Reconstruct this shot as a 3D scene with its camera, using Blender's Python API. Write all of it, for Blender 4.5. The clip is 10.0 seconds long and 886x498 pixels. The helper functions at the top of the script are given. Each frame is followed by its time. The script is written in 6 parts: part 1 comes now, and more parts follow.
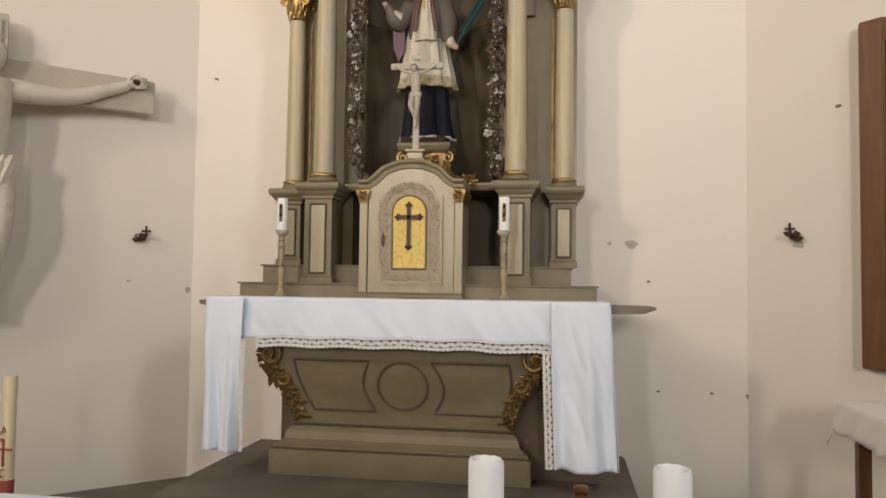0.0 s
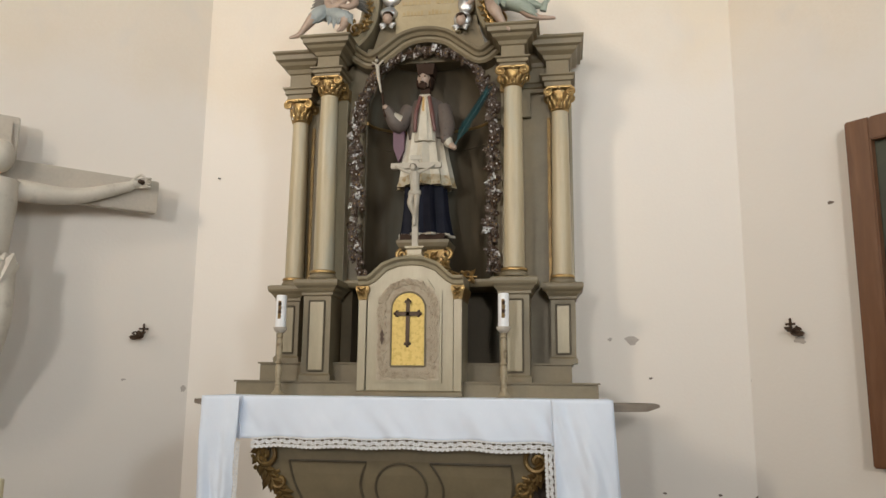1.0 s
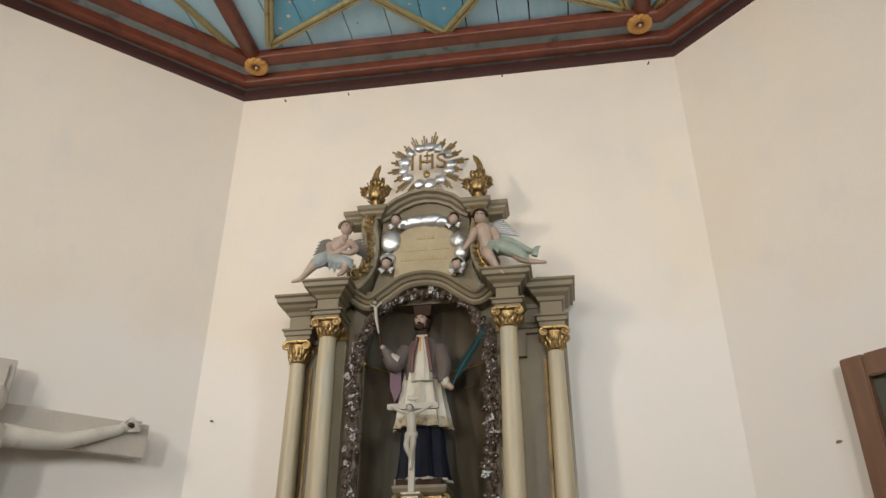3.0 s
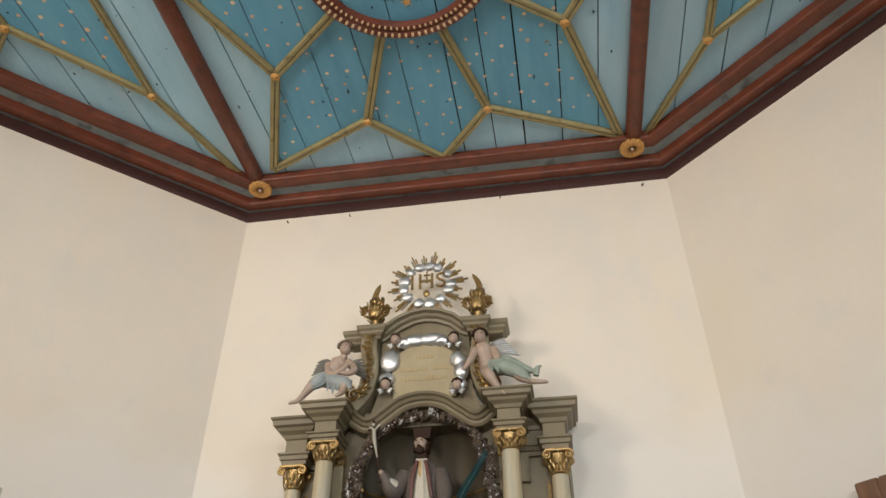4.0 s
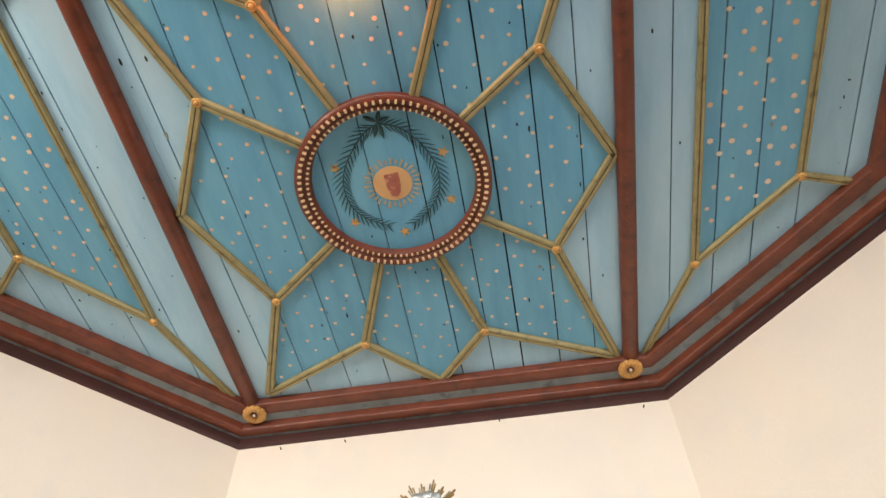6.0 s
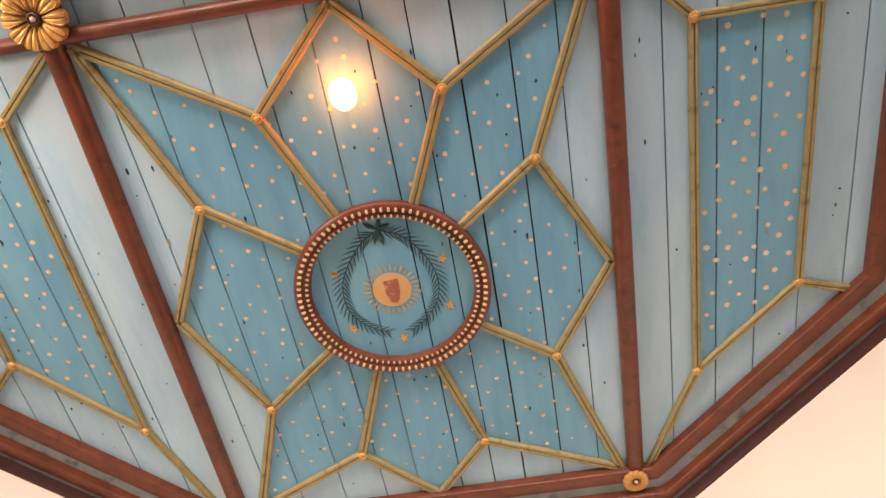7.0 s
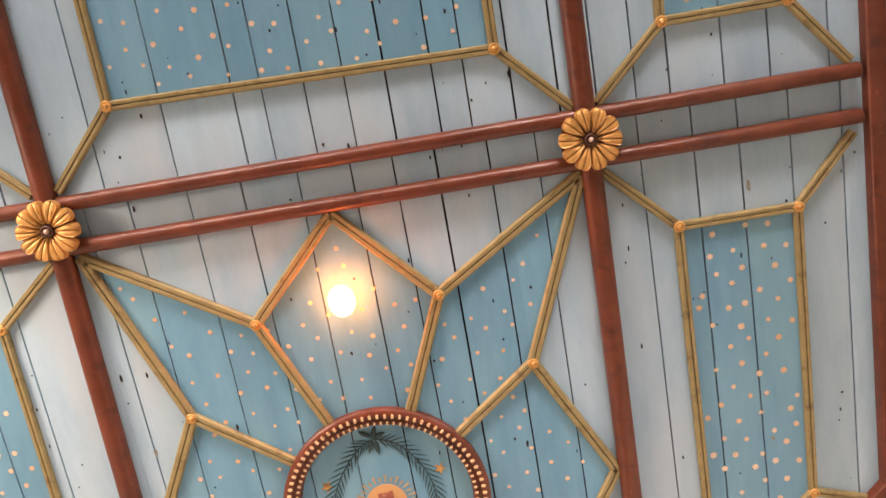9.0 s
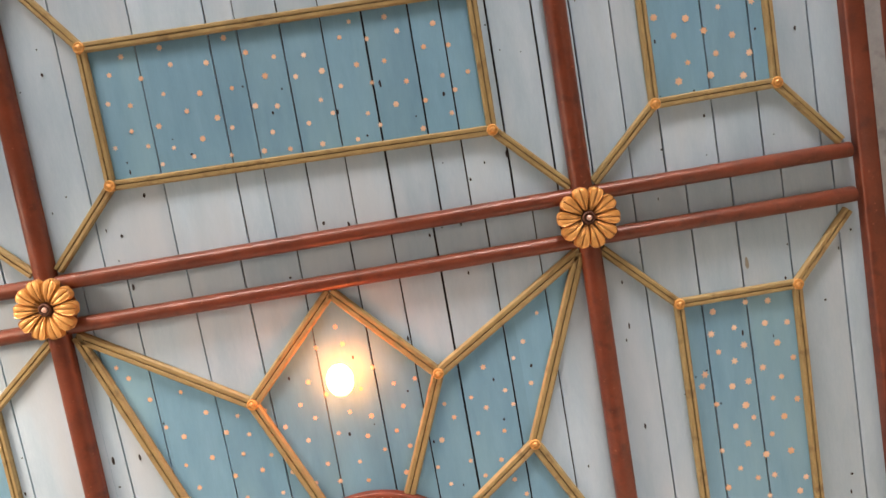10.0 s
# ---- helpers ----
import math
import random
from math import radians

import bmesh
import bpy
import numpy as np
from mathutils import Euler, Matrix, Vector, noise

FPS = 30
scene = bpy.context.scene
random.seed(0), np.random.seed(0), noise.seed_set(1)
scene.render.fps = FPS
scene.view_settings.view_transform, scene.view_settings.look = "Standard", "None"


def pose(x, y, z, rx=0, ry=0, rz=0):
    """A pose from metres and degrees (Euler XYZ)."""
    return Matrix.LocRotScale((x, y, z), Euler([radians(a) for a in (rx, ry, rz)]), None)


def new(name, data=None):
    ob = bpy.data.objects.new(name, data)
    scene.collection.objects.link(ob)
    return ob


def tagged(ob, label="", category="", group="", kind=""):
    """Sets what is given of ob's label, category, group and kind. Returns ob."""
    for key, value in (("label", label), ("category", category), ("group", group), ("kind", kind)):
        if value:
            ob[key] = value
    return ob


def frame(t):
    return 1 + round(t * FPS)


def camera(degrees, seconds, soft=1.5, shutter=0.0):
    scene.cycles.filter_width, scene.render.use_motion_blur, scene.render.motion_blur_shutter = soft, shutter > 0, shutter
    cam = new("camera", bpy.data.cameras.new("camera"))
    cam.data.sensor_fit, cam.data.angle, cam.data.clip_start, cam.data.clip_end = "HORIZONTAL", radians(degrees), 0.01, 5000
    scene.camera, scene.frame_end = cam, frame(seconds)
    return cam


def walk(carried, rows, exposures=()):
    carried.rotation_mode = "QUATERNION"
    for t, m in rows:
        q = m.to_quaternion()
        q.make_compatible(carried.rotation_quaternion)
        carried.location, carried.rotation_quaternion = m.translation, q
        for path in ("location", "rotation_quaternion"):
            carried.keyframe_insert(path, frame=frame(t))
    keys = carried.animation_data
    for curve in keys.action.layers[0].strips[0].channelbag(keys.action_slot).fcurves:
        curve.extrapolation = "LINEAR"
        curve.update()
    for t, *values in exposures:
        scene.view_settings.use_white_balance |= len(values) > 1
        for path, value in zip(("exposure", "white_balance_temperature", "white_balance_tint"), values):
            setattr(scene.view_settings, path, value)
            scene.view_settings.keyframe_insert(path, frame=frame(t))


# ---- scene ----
# The camera stands at one spot before the altar and tilts up from the altar to the ceiling.
EYE = (0.0, 0.0, 1.43)
cam = camera(60.96, 10.0)
TILTS = [
    (0.0, 92.626, -0.749, 9.146), (0.5, 96.102, -0.688, 9.222), (1.0, 99.951, -0.531, 9.099), (1.5, 104.029, -0.493, 9.069),
    (2.0, 108.537, -0.334, 9.031), (2.5, 113.302, -0.194, 9.018), (3.8, 125.361, 0.062, 9.065), (4.0, 127.104, 0.106, 9.109),
    (4.5, 131.455, 0.249, 9.199), (5.0, 135.701, 0.361, 9.242), (5.5, 139.814, 0.489, 9.297), (7.0, 151.987, 0.612, 9.292),
    (7.5, 155.952, 0.713, 9.359), (8.0, 160.109, 0.775, 9.375), (8.5, 164.091, 0.816, 9.375), (9.0, 167.516, 0.908, 9.485),
    (9.5, 170.627, 0.99, 9.508), (10.0, 173.424, 0.956, 9.575),
]
EXPOSURES = [(0.0, -0.60, 7500, 13), (0.5, -0.55, 7200, 10), (1.0, -0.58, 7000, 10), (2.0, -0.62, 6800, 9), (2.6, -0.70, 6700, 9), (4.5, -0.65, 6850, 9), (5.5, -0.33, 6650, 9), (7.5, 0.27, 8350, 32), (10.0, 0.44, 8450, 35)]
walk(cam, [(t, pose(*EYE, rx, ry, rz)) for t, rx, ry, rz in TILTS], EXPOSURES)

# ---- plan, in metres: the floor is z = 0, the altar wall y = 5.2 ----
AXIS = -0.804                     # middle of the chancel
CEIL = 6.214                      # underside of the ceiling boards
WALLS = [(1.186, 5.2), (3.02, 3.366), (3.02, -9.0), (-4.62, -9.0), (-4.62, 3.294), (-2.714, 5.2)]
# the left opening furthest back is unseen, added to light the rear ceiling
WINDOWS_LEFT, WINDOWS_RIGHT = [(-5.2, -3.7), (-1.3, 0.2)], [(-1.1, 0.4)]   # along y, in the side walls
SIDE_SILL, SIDE_HEAD = 3.7, 5.85
REAR_WINDOWS = [(-4.2, -2.9), (1.3, 2.6)]   # along x, in the rear wall
SILL, HEAD = 2.5, 4.7              # of the rear windows

# ---- light ----
world = bpy.data.worlds.new("sky")
scene.world = world
world.use_nodes = True
wn = world.node_tree.nodes
sky = wn.new("ShaderNodeTexSky")
sky.sky_type, sky.sun_disc, sky.sun_elevation, sky.sun_rotation = "NISHITA", False, radians(40), radians(120)
wn["Background"].inputs["Strength"].default_value = 0.12
world.node_tree.links.new(sky.outputs["Color"], wn["Background"].inputs["Color"])


def window_light(x, y, z, turn, power, colour, lift=78, spread=105, wide=0.8):
    data = bpy.data.lights.new("window_light", "AREA")
    data.shape, data.size, data.size_y, data.energy, data.color = "RECTANGLE", wide, wide * 2, power, colour
    ob = new("window_light", data)
    ob.matrix_world = pose(x, y, z, lift, 0, turn)
    data.spread = radians(spread)
    return ob


window_light(-4.65, sum(WINDOWS_LEFT[1]) / 2, 4.75, -38, 92, (1.0, 0.89, 0.76), 80, 120, wide=0.6)
# added fill in an assumed nave window, brightens the rear ceiling boards
window_light(-4.65, sum(WINDOWS_LEFT[0]) / 2, 4.6, -62, 62, (1.0, 0.94, 0.86), 92, 130)
window_light(3.05, sum(WINDOWS_RIGHT[0]) / 2, 4.3, 42, 56, (0.74, 0.88, 1.0), 73, 105)
for x0, x1 in REAR_WINDOWS:
    window_light((x0 + x1) / 2, -9.03, 3.6, 0, 112, (0.97, 0.97, 0.98), 95, 65)


# ---- materials ----
def material(name, colour, second=None, scale=6.0, rough=0.6, metal=0.0, bump=0.15, fine=60.0, mix=(0.35, 0.7), island=0.0, stretch=(1, 1, 1)):
    m = bpy.data.materials.new(name)
    m.use_nodes = True
    n, l = m.node_tree.nodes, m.node_tree.links
    b = n["Principled BSDF"]
    b.inputs["Roughness"].default_value, b.inputs["Metallic"].default_value = rough, metal
    tc, mp = n.new("ShaderNodeTexCoord"), n.new("ShaderNodeMapping")
    mp.inputs["Scale"].default_value = stretch
    l.new(tc.outputs["Object"], mp.inputs["Vector"])
    big, small = n.new("ShaderNodeTexNoise"), n.new("ShaderNodeTexNoise")
    for tex, sc, det in ((big, scale, 6), (small, fine, 4)):
        tex.inputs["Scale"].default_value, tex.inputs["Detail"].default_value = sc, det
        tex.inputs["Roughness"].default_value = 0.62
        l.new(mp.outputs["Vector"], tex.inputs["Vector"])
    ramp = n.new("ShaderNodeValToRGB")
    ramp.color_ramp.elements[0].position, ramp.color_ramp.elements[1].position = mix
    ramp.color_ramp.elements[0].color = (*colour, 1)
    ramp.color_ramp.elements[1].color = (*(second or [c * 0.8 for c in colour]), 1)
    l.new(big.outputs["Fac"], ramp.inputs["Fac"])
    grain = n.new("ShaderNodeMix")
    grain.data_type, grain.blend_type = "RGBA", "OVERLAY"
    grain.inputs["Factor"].default_value = 0.10
    l.new(ramp.outputs["Color"], grain.inputs["A"])
    l.new(small.outputs["Fac"], grain.inputs["B"])
    out = grain.outputs["Result"]
    if island:
        geo, hsv, mr = n.new("ShaderNodeNewGeometry"), n.new("ShaderNodeHueSaturation"), n.new("ShaderNodeMapRange")
        mr.inputs["To Min"].default_value, mr.inputs["To Max"].default_value = 1 - island, 1 + island
        l.new(geo.outputs["Random Per Island"], mr.inputs["Value"])
        l.new(mr.outputs["Result"], hsv.inputs["Value"])
        l.new(out, hsv.inputs["Color"])
        out = hsv.outputs["Color"]
    l.new(out, b.inputs["Base Color"])
    if bump:
        bp = n.new("ShaderNodeBump")
        bp.inputs["Strength"].default_value, bp.inputs["Distance"].default_value = bump, 0.01
        l.new(small.outputs["Fac"], bp.inputs["Height"])
        l.new(bp.outputs["Normal"], b.inputs["Normal"])
    return m


def add_stains(m, colour, scale, low, high, stretch=(1, 1, 1)):
    """Irregular patches of another colour over a material."""
    n, l = m.node_tree.nodes, m.node_tree.links
    b = n["Principled BSDF"]
    old = b.inputs["Base Color"].links[0].from_socket
    tc, mp, tex, ramp, mx = (n.new(k) for k in ("ShaderNodeTexCoord", "ShaderNodeMapping", "ShaderNodeTexNoise", "ShaderNodeValToRGB", "ShaderNodeMix"))
    mp.inputs["Scale"].default_value = stretch
    mp.inputs["Location"].default_value = (3.7, 1.3, 8.1)
    tex.inputs["Scale"].default_value, tex.inputs["Detail"].default_value = scale, 7
    ramp.color_ramp.elements[0].position, ramp.color_ramp.elements[1].position = low, high
    mx.data_type = "RGBA"
    l.new(tc.outputs["Object"], mp.inputs["Vector"])
    l.new(mp.outputs["Vector"], tex.inputs["Vector"])
    l.new(tex.outputs["Fac"], ramp.inputs["Fac"])
    l.new(ramp.outputs["Color"], mx.inputs["Factor"])
    l.new(old, mx.inputs["A"])
    mx.inputs["B"].default_value = (*colour, 1)
    l.new(mx.outputs["Result"], b.inputs["Base Color"])
    return m


def glow(name, colour, strength):
    m = bpy.data.materials.new(name)
    m.use_nodes = True
    b = m.node_tree.nodes["Principled BSDF"]
    b.inputs["Emission Color"].default_value, b.inputs["Emission Strength"].default_value = (*colour, 1), strength
    return m


PLASTER = add_stains(material("cream_plaster", (0.79, 0.71, 0.61), (0.755, 0.675, 0.575), 0.7, 0.9, 0, 0.12, 45), (0.735, 0.665, 0.58), 1.6, 0.5, 0.76)
PLASTER = add_stains(add_stains(PLASTER, (0.79, 0.69, 0.555), 1.1, 0.5, 0.74, (1.3, 1.3, 0.45)), (0.715, 0.665, 0.60), 3.5, 0.58, 0.8, (1, 1, 0.6))


def lower_light_tint(m, colour, height, spread):
    """Mixes the lower wall's cooler light into its colour, with an uneven upper edge."""
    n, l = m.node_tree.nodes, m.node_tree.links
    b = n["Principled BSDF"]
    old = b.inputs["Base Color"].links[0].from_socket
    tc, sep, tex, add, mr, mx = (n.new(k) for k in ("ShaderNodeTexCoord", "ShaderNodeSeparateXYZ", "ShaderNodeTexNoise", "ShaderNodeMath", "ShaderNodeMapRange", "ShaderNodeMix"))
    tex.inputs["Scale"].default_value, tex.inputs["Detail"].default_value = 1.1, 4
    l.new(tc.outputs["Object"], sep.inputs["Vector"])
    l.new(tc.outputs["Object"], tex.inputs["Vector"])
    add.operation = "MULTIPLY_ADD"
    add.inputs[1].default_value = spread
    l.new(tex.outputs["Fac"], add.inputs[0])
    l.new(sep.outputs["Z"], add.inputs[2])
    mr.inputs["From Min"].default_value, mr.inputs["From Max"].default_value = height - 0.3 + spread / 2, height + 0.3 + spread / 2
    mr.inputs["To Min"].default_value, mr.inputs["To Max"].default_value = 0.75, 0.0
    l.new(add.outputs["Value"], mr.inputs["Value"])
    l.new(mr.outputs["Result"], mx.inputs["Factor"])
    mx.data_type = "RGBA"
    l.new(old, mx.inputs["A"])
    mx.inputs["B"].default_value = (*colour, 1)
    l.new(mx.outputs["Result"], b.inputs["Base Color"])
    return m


# cool daylight on the lower walls, put into the plaster colour
PLASTER = lower_light_tint(PLASTER, (0.79, 0.745, 0.695), 3.5, 2.2)
STONE = add_stains(material("grey_brown_stone", (0.16, 0.135, 0.115), (0.105, 0.09, 0.077), 3, 0.7, 0, 0.3, 30), (0.21, 0.18, 0.15), 2, 0.5, 0.75)
RED_WOOD = material("red_brown_paint", (0.172, 0.043, 0.02), (0.10, 0.025, 0.012), 5, 0.35, 0, 0.25, 55)
RED_WOOD = add_stains(add_stains(RED_WOOD, (0.075, 0.02, 0.011), 9, 0.55, 0.72), (0.24, 0.085, 0.045), 34, 0.66, 0.74)
DARK_RED = material("dark_red_paint", (0.055, 0.013, 0.009), (0.035, 0.010, 0.008), 5, 0.75)
BLUE_PALE = add_stains(material("pale_blue_boards", (0.37, 0.58, 0.71), (0.29, 0.50, 0.635), 2.2, 0.6, 0, 0.1, 40, island=0.11, stretch=(3, 0.6, 1)), (0.43, 0.585, 0.67), 1.3, 0.5, 0.8, (2, 0.5, 1))
BLUE_DEEP = add_stains(material("deep_blue_boards", (0.137, 0.38, 0.535), (0.10, 0.315, 0.465), 2.5, 0.55, 0, 0.1, 40, island=0.06, stretch=(3, 0.6, 1)), (0.18, 0.44, 0.55), 1.3, 0.5, 0.8, (2, 0.5, 1))
VOID = material("dark_gap", (0.02, 0.022, 0.025), rough=0.9, bump=0)
RIB = add_stains(material("olive_gilt_rib", (0.35, 0.29, 0.135), (0.27, 0.22, 0.105), 12, 0.5, 0.15, 0.1, 60), (0.15, 0.11, 0.05), 9, 0.58, 0.75)
GROOVE = material("dark_groove", (0.08, 0.055, 0.025), rough=0.7)
GOLD = add_stains(material("old_gold_leaf", (0.44, 0.30, 0.125), (0.27, 0.17, 0.07), 14, 0.38, 0.75, 0.25, 70), (0.20, 0.11, 0.04), 12, 0.56, 0.75)
GILT = add_stains(material("orange_gilding", (0.74, 0.43, 0.15), (0.62, 0.33, 0.10), 14, 0.42, 0.3, 0.2, 70), (0.28, 0.13, 0.04), 18, 0.56, 0.72)
STAR = material("star_gold_paint", (0.70, 0.47, 0.29), (0.76, 0.63, 0.48), 1.3, 0.6, 0, 0, 40, mix=(0.42, 0.6))
RAY_SILVER = material("tarnished_silver_ray", (0.42, 0.38, 0.30), (0.30, 0.26, 0.19), 14, 0.4, 0.7, 0.2)
SILVER = add_stains(material("silver_leaf", (0.70, 0.70, 0.70), (0.55, 0.55, 0.55), 8, 0.42, 0.9, 0.15, 40), (0.3, 0.28, 0.25), 12, 0.64, 0.8)
ALTAR = add_stains(material("grey_olive_altar_paint", (0.205, 0.164, 0.098), (0.15, 0.12, 0.073), 3, 0.5, 0, 0.03, 50), (0.235, 0.20, 0.135), 3, 0.55, 0.85)
ALTAR_PALE = material("pale_grey_beige_paint", (0.335, 0.285, 0.19), (0.25, 0.21, 0.135), 3, 0.34, 0.1, 0.03, 50, stretch=(3, 3, 0.5))
ALTAR_LINE = material("brown_line_paint", (0.10, 0.08, 0.05), (0.07, 0.055, 0.035), 12, 0.6)
# green-grey paint, darkened further for the shade in niche and recess
NICHE = add_stains(material("niche_green_grey_and_shade", (0.085, 0.066, 0.039), (0.055, 0.041, 0.024), 2, 0.6, stretch=(2, 2, 0.5)), (0.12, 0.12, 0.095), 2.2, 0.52, 0.75, (2, 2, 0.4))
LINEN = material("white_linen", (0.78, 0.85, 0.96), (0.73, 0.80, 0.91), 4, 0.85, 0, 0.15, 220)
WARM_LINEN = material("warm_white_linen", (0.92, 0.89, 0.87), (0.87, 0.84, 0.82), 5, 0.85, 0, 0.15, 220)
FIGURE = add_stains(material("pale_grey_carving", (0.64, 0.59, 0.51), (0.54, 0.50, 0.43), 6, 0.5, 0, 0.1), (0.38, 0.34, 0.29), 9, 0.6, 0.8)
LACE = material("white_lace", (0.80, 0.80, 0.80), (0.62, 0.62, 0.62), 60, 0.9, 0, 0.3, 300)
AGED_STEM = add_stains(material("aged_beige_paint", (0.36, 0.30, 0.20), (0.27, 0.215, 0.135), 18, 0.5, 0, 0.2), (0.15, 0.10, 0.05), 22, 0.55, 0.7)
WAX = material("white_wax", (0.84, 0.85, 0.87), (0.80, 0.81, 0.82), 6, 0.5, 0, 0.03)
IVORY = material("ivory_wax", (0.72, 0.63, 0.42), (0.66, 0.56, 0.36), 6, 0.5, 0, 0.03)
DARKWOOD = add_stains(material("brown_varnished_wood", (0.165, 0.07, 0.029), (0.12, 0.048, 0.021), 3, 0.4, 0, 0.15, 50, stretch=(6, 6, 0.7)), (0.2, 0.095, 0.05), 5, 0.5, 0.8, (5, 5, 0.6))
BRONZE = material("dark_bronze", (0.085, 0.05, 0.028), (0.05, 0.03, 0.02), 20, 0.5, 0.4, 0.3)
GREYWOOD = add_stains(material("grey_painted_wood", (0.52, 0.465, 0.39), (0.44, 0.395, 0.335), 4, 0.6, 0, 0.2, 50), (0.3, 0.27, 0.24), 8, 0.6, 0.8)
FLESH = material("painted_flesh", (0.43, 0.315, 0.245), (0.32, 0.235, 0.185), 10, 0.45, 0, 0.05)
PALE = material("pale_carving", (0.44, 0.40, 0.33), (0.36, 0.325, 0.265), 10, 0.5, 0, 0.1)
BLACK = material("blue_black_paint", (0.008, 0.009, 0.016), (0.014, 0.015, 0.024), 9, 0.5, 0, 0.1)
HAIR = material("dark_brown_paint", (0.045, 0.026, 0.018), rough=0.6)
MAUVE = add_stains(material("grey_fur_paint", (0.125, 0.10, 0.085), (0.095, 0.075, 0.066), 12, 0.6, 0, 0.2), (0.06, 0.045, 0.04), 26, 0.64, 0.70)
WING_GREY = material("dark_grey_wing", (0.20, 0.185, 0.16), (0.13, 0.12, 0.105), 14, 0.5, 0, 0.2)
LIGHT_HAIR = material("light_brown_paint", (0.19, 0.13, 0.085), (0.12, 0.08, 0.055), 14, 0.55, 0, 0.2)
VIOLET = material("violet_paint", (0.12, 0.055, 0.085), (0.09, 0.04, 0.065), 9, 0.5)
LACE_BAND = add_stains(material("gilt_lace_band", (0.46, 0.40, 0.29), (0.38, 0.32, 0.21), 22, 0.5, 0, 0.2), (0.30, 0.21, 0.10), 30, 0.5, 0.62)
SURPLICE = material("cream_white_paint", (0.56, 0.52, 0.43), (0.45, 0.41, 0.33), 8, 0.5, 0, 0.1)
PALM = material("dark_green_paint", (0.016, 0.075, 0.078), (0.02, 0.055, 0.06), 9, 0.6)
MINT = material("pale_green_drapery", (0.30, 0.345, 0.28), (0.20, 0.235, 0.20), 9, 0.5, 0, 0.1)
BLUE_CLOTH = material("pale_blue_drapery", (0.34, 0.37, 0.36), (0.24, 0.27, 0.275), 9, 0.5, 0, 0.1)
ROSE = add_stains(material("tarnished_rose_silver", (0.15, 0.105, 0.08), (0.075, 0.052, 0.04), 20, 0.33, 0.6, 0.3), (0.6, 0.58, 0.56), 14, 0.56, 0.7)
SUN_PAINT = material("orange_sun_paint", (0.66, 0.38, 0.17), (0.6, 0.34, 0.15), 5, 0.6)
RED_PAINT = material("brick_red_paint", (0.38, 0.09, 0.06), (0.30, 0.07, 0.05), 9, 0.6)
EMBLEM = add_stains(material("worn_red_paint", (0.42, 0.13, 0.085), (0.32, 0.09, 0.06), 14, 0.6), (0.55, 0.30, 0.18), 22, 0.52, 0.68)
LAMP = glow("lamp_glow", (1.0, 0.20, 0.03), 44)
STRIP = add_stains(material("grey_blue_strip", (0.30, 0.37, 0.39), (0.22, 0.27, 0.285), 5, 0.65), (0.10, 0.11, 0.11), 7, 0.55, 0.75)
COLUMN = add_stains(material("pale_column_paint", (0.49, 0.41, 0.275), (0.35, 0.285, 0.175), 2.5, 0.38, 0, 0.03, 50, stretch=(4, 4, 0.35)), (0.37, 0.36, 0.29), 3, 0.5, 0.75, (3, 3, 0.5))
BEAD = material("gold_bead_paint", (0.76, 0.56, 0.34), (0.66, 0.46, 0.26), 20, 0.5, 0.0, 0)
# dark brown of the rosette centres, also the shade coloured between petals
SHADOW_BROWN = material("brown_ring_and_gap_shade", (0.10, 0.038, 0.018), (0.06, 0.025, 0.014), 20, 0.6)
STUD = material("pinkish_stud_paint", (0.66, 0.47, 0.40), (0.55, 0.38, 0.32), 20, 0.5)
FADED_RAY = material("faded_ray_paint", (0.50, 0.36, 0.20), (0.36, 0.34, 0.27), 16, 0.6)
DULL_GOLD = add_stains(material("dull_brown_gold", (0.27, 0.175, 0.065), (0.16, 0.10, 0.04), 12, 0.42, 0.6, 0.2, 60), (0.09, 0.055, 0.025), 10, 0.55, 0.75)
for dull in (BLACK, HAIR):
    dull.node_tree.nodes["Principled BSDF"].inputs["Specular IOR Level"].default_value = 0.08


# ---- mesh helpers ----
def thing(name, label, category, group="", kind="", at=(0, 0, 0)):
    ob = new(name)
    ob.location = at
    ob.empty_display_size = 0.05
    return tagged(ob, label, category, group, kind)


def finish(name, bm, mats, parent=None, label="", smooth=False):
    bmesh.ops.recalc_face_normals(bm, faces=bm.faces)
    me = bpy.data.meshes.new(name)
    if smooth:
        for f in bm.faces:
            f.smooth = True
        for e in bm.edges:
            if len(e.link_faces) == 2 and e.calc_face_angle(0) > 0.7:
                e.smooth = False
    bm.to_mesh(me)
    bm.free()
    for m in mats if isinstance(mats, (list, tuple)) else [mats]:
        me.materials.append(m)
    ob = new(name, me)
    if parent:
        ob.parent = parent
        ob.location = [-c for c in (parent.location if parent.parent is None else (0, 0, 0))] if parent.type == "EMPTY" else (0, 0, 0)
    if label:
        ob["label"] = label
    return ob


def part(name, bm, mats, parent, label="", smooth=False):
    return finish(name, bm, mats, parent, label, smooth)


def box(bm, x0, x1, y0, y1, z0, z1, mat=0, bevel=0.0):
    v = [bm.verts.new((x, y, z)) for x in (x0, x1) for y in (y0, y1) for z in (z0, z1)]
    faces = [bm.faces.new([v[i] for i in q]) for q in ((0, 1, 3, 2), (4, 6, 7, 5), (0, 4, 5, 1), (2, 3, 7, 6), (0, 2, 6, 4), (1, 5, 7, 3))]
    for f in faces:
        f.material_index = mat
    if bevel:
        bmesh.ops.bevel(bm, geom=list({e for f in faces for e in f.edges}), offset=bevel, segments=2, affect="EDGES")
    return bm


def solid(x0, x1, y0, y1, z0, z1, bevel=0.004):
    return box(bmesh.new(), x0, x1, y0, y1, z0, z1, 0, bevel)


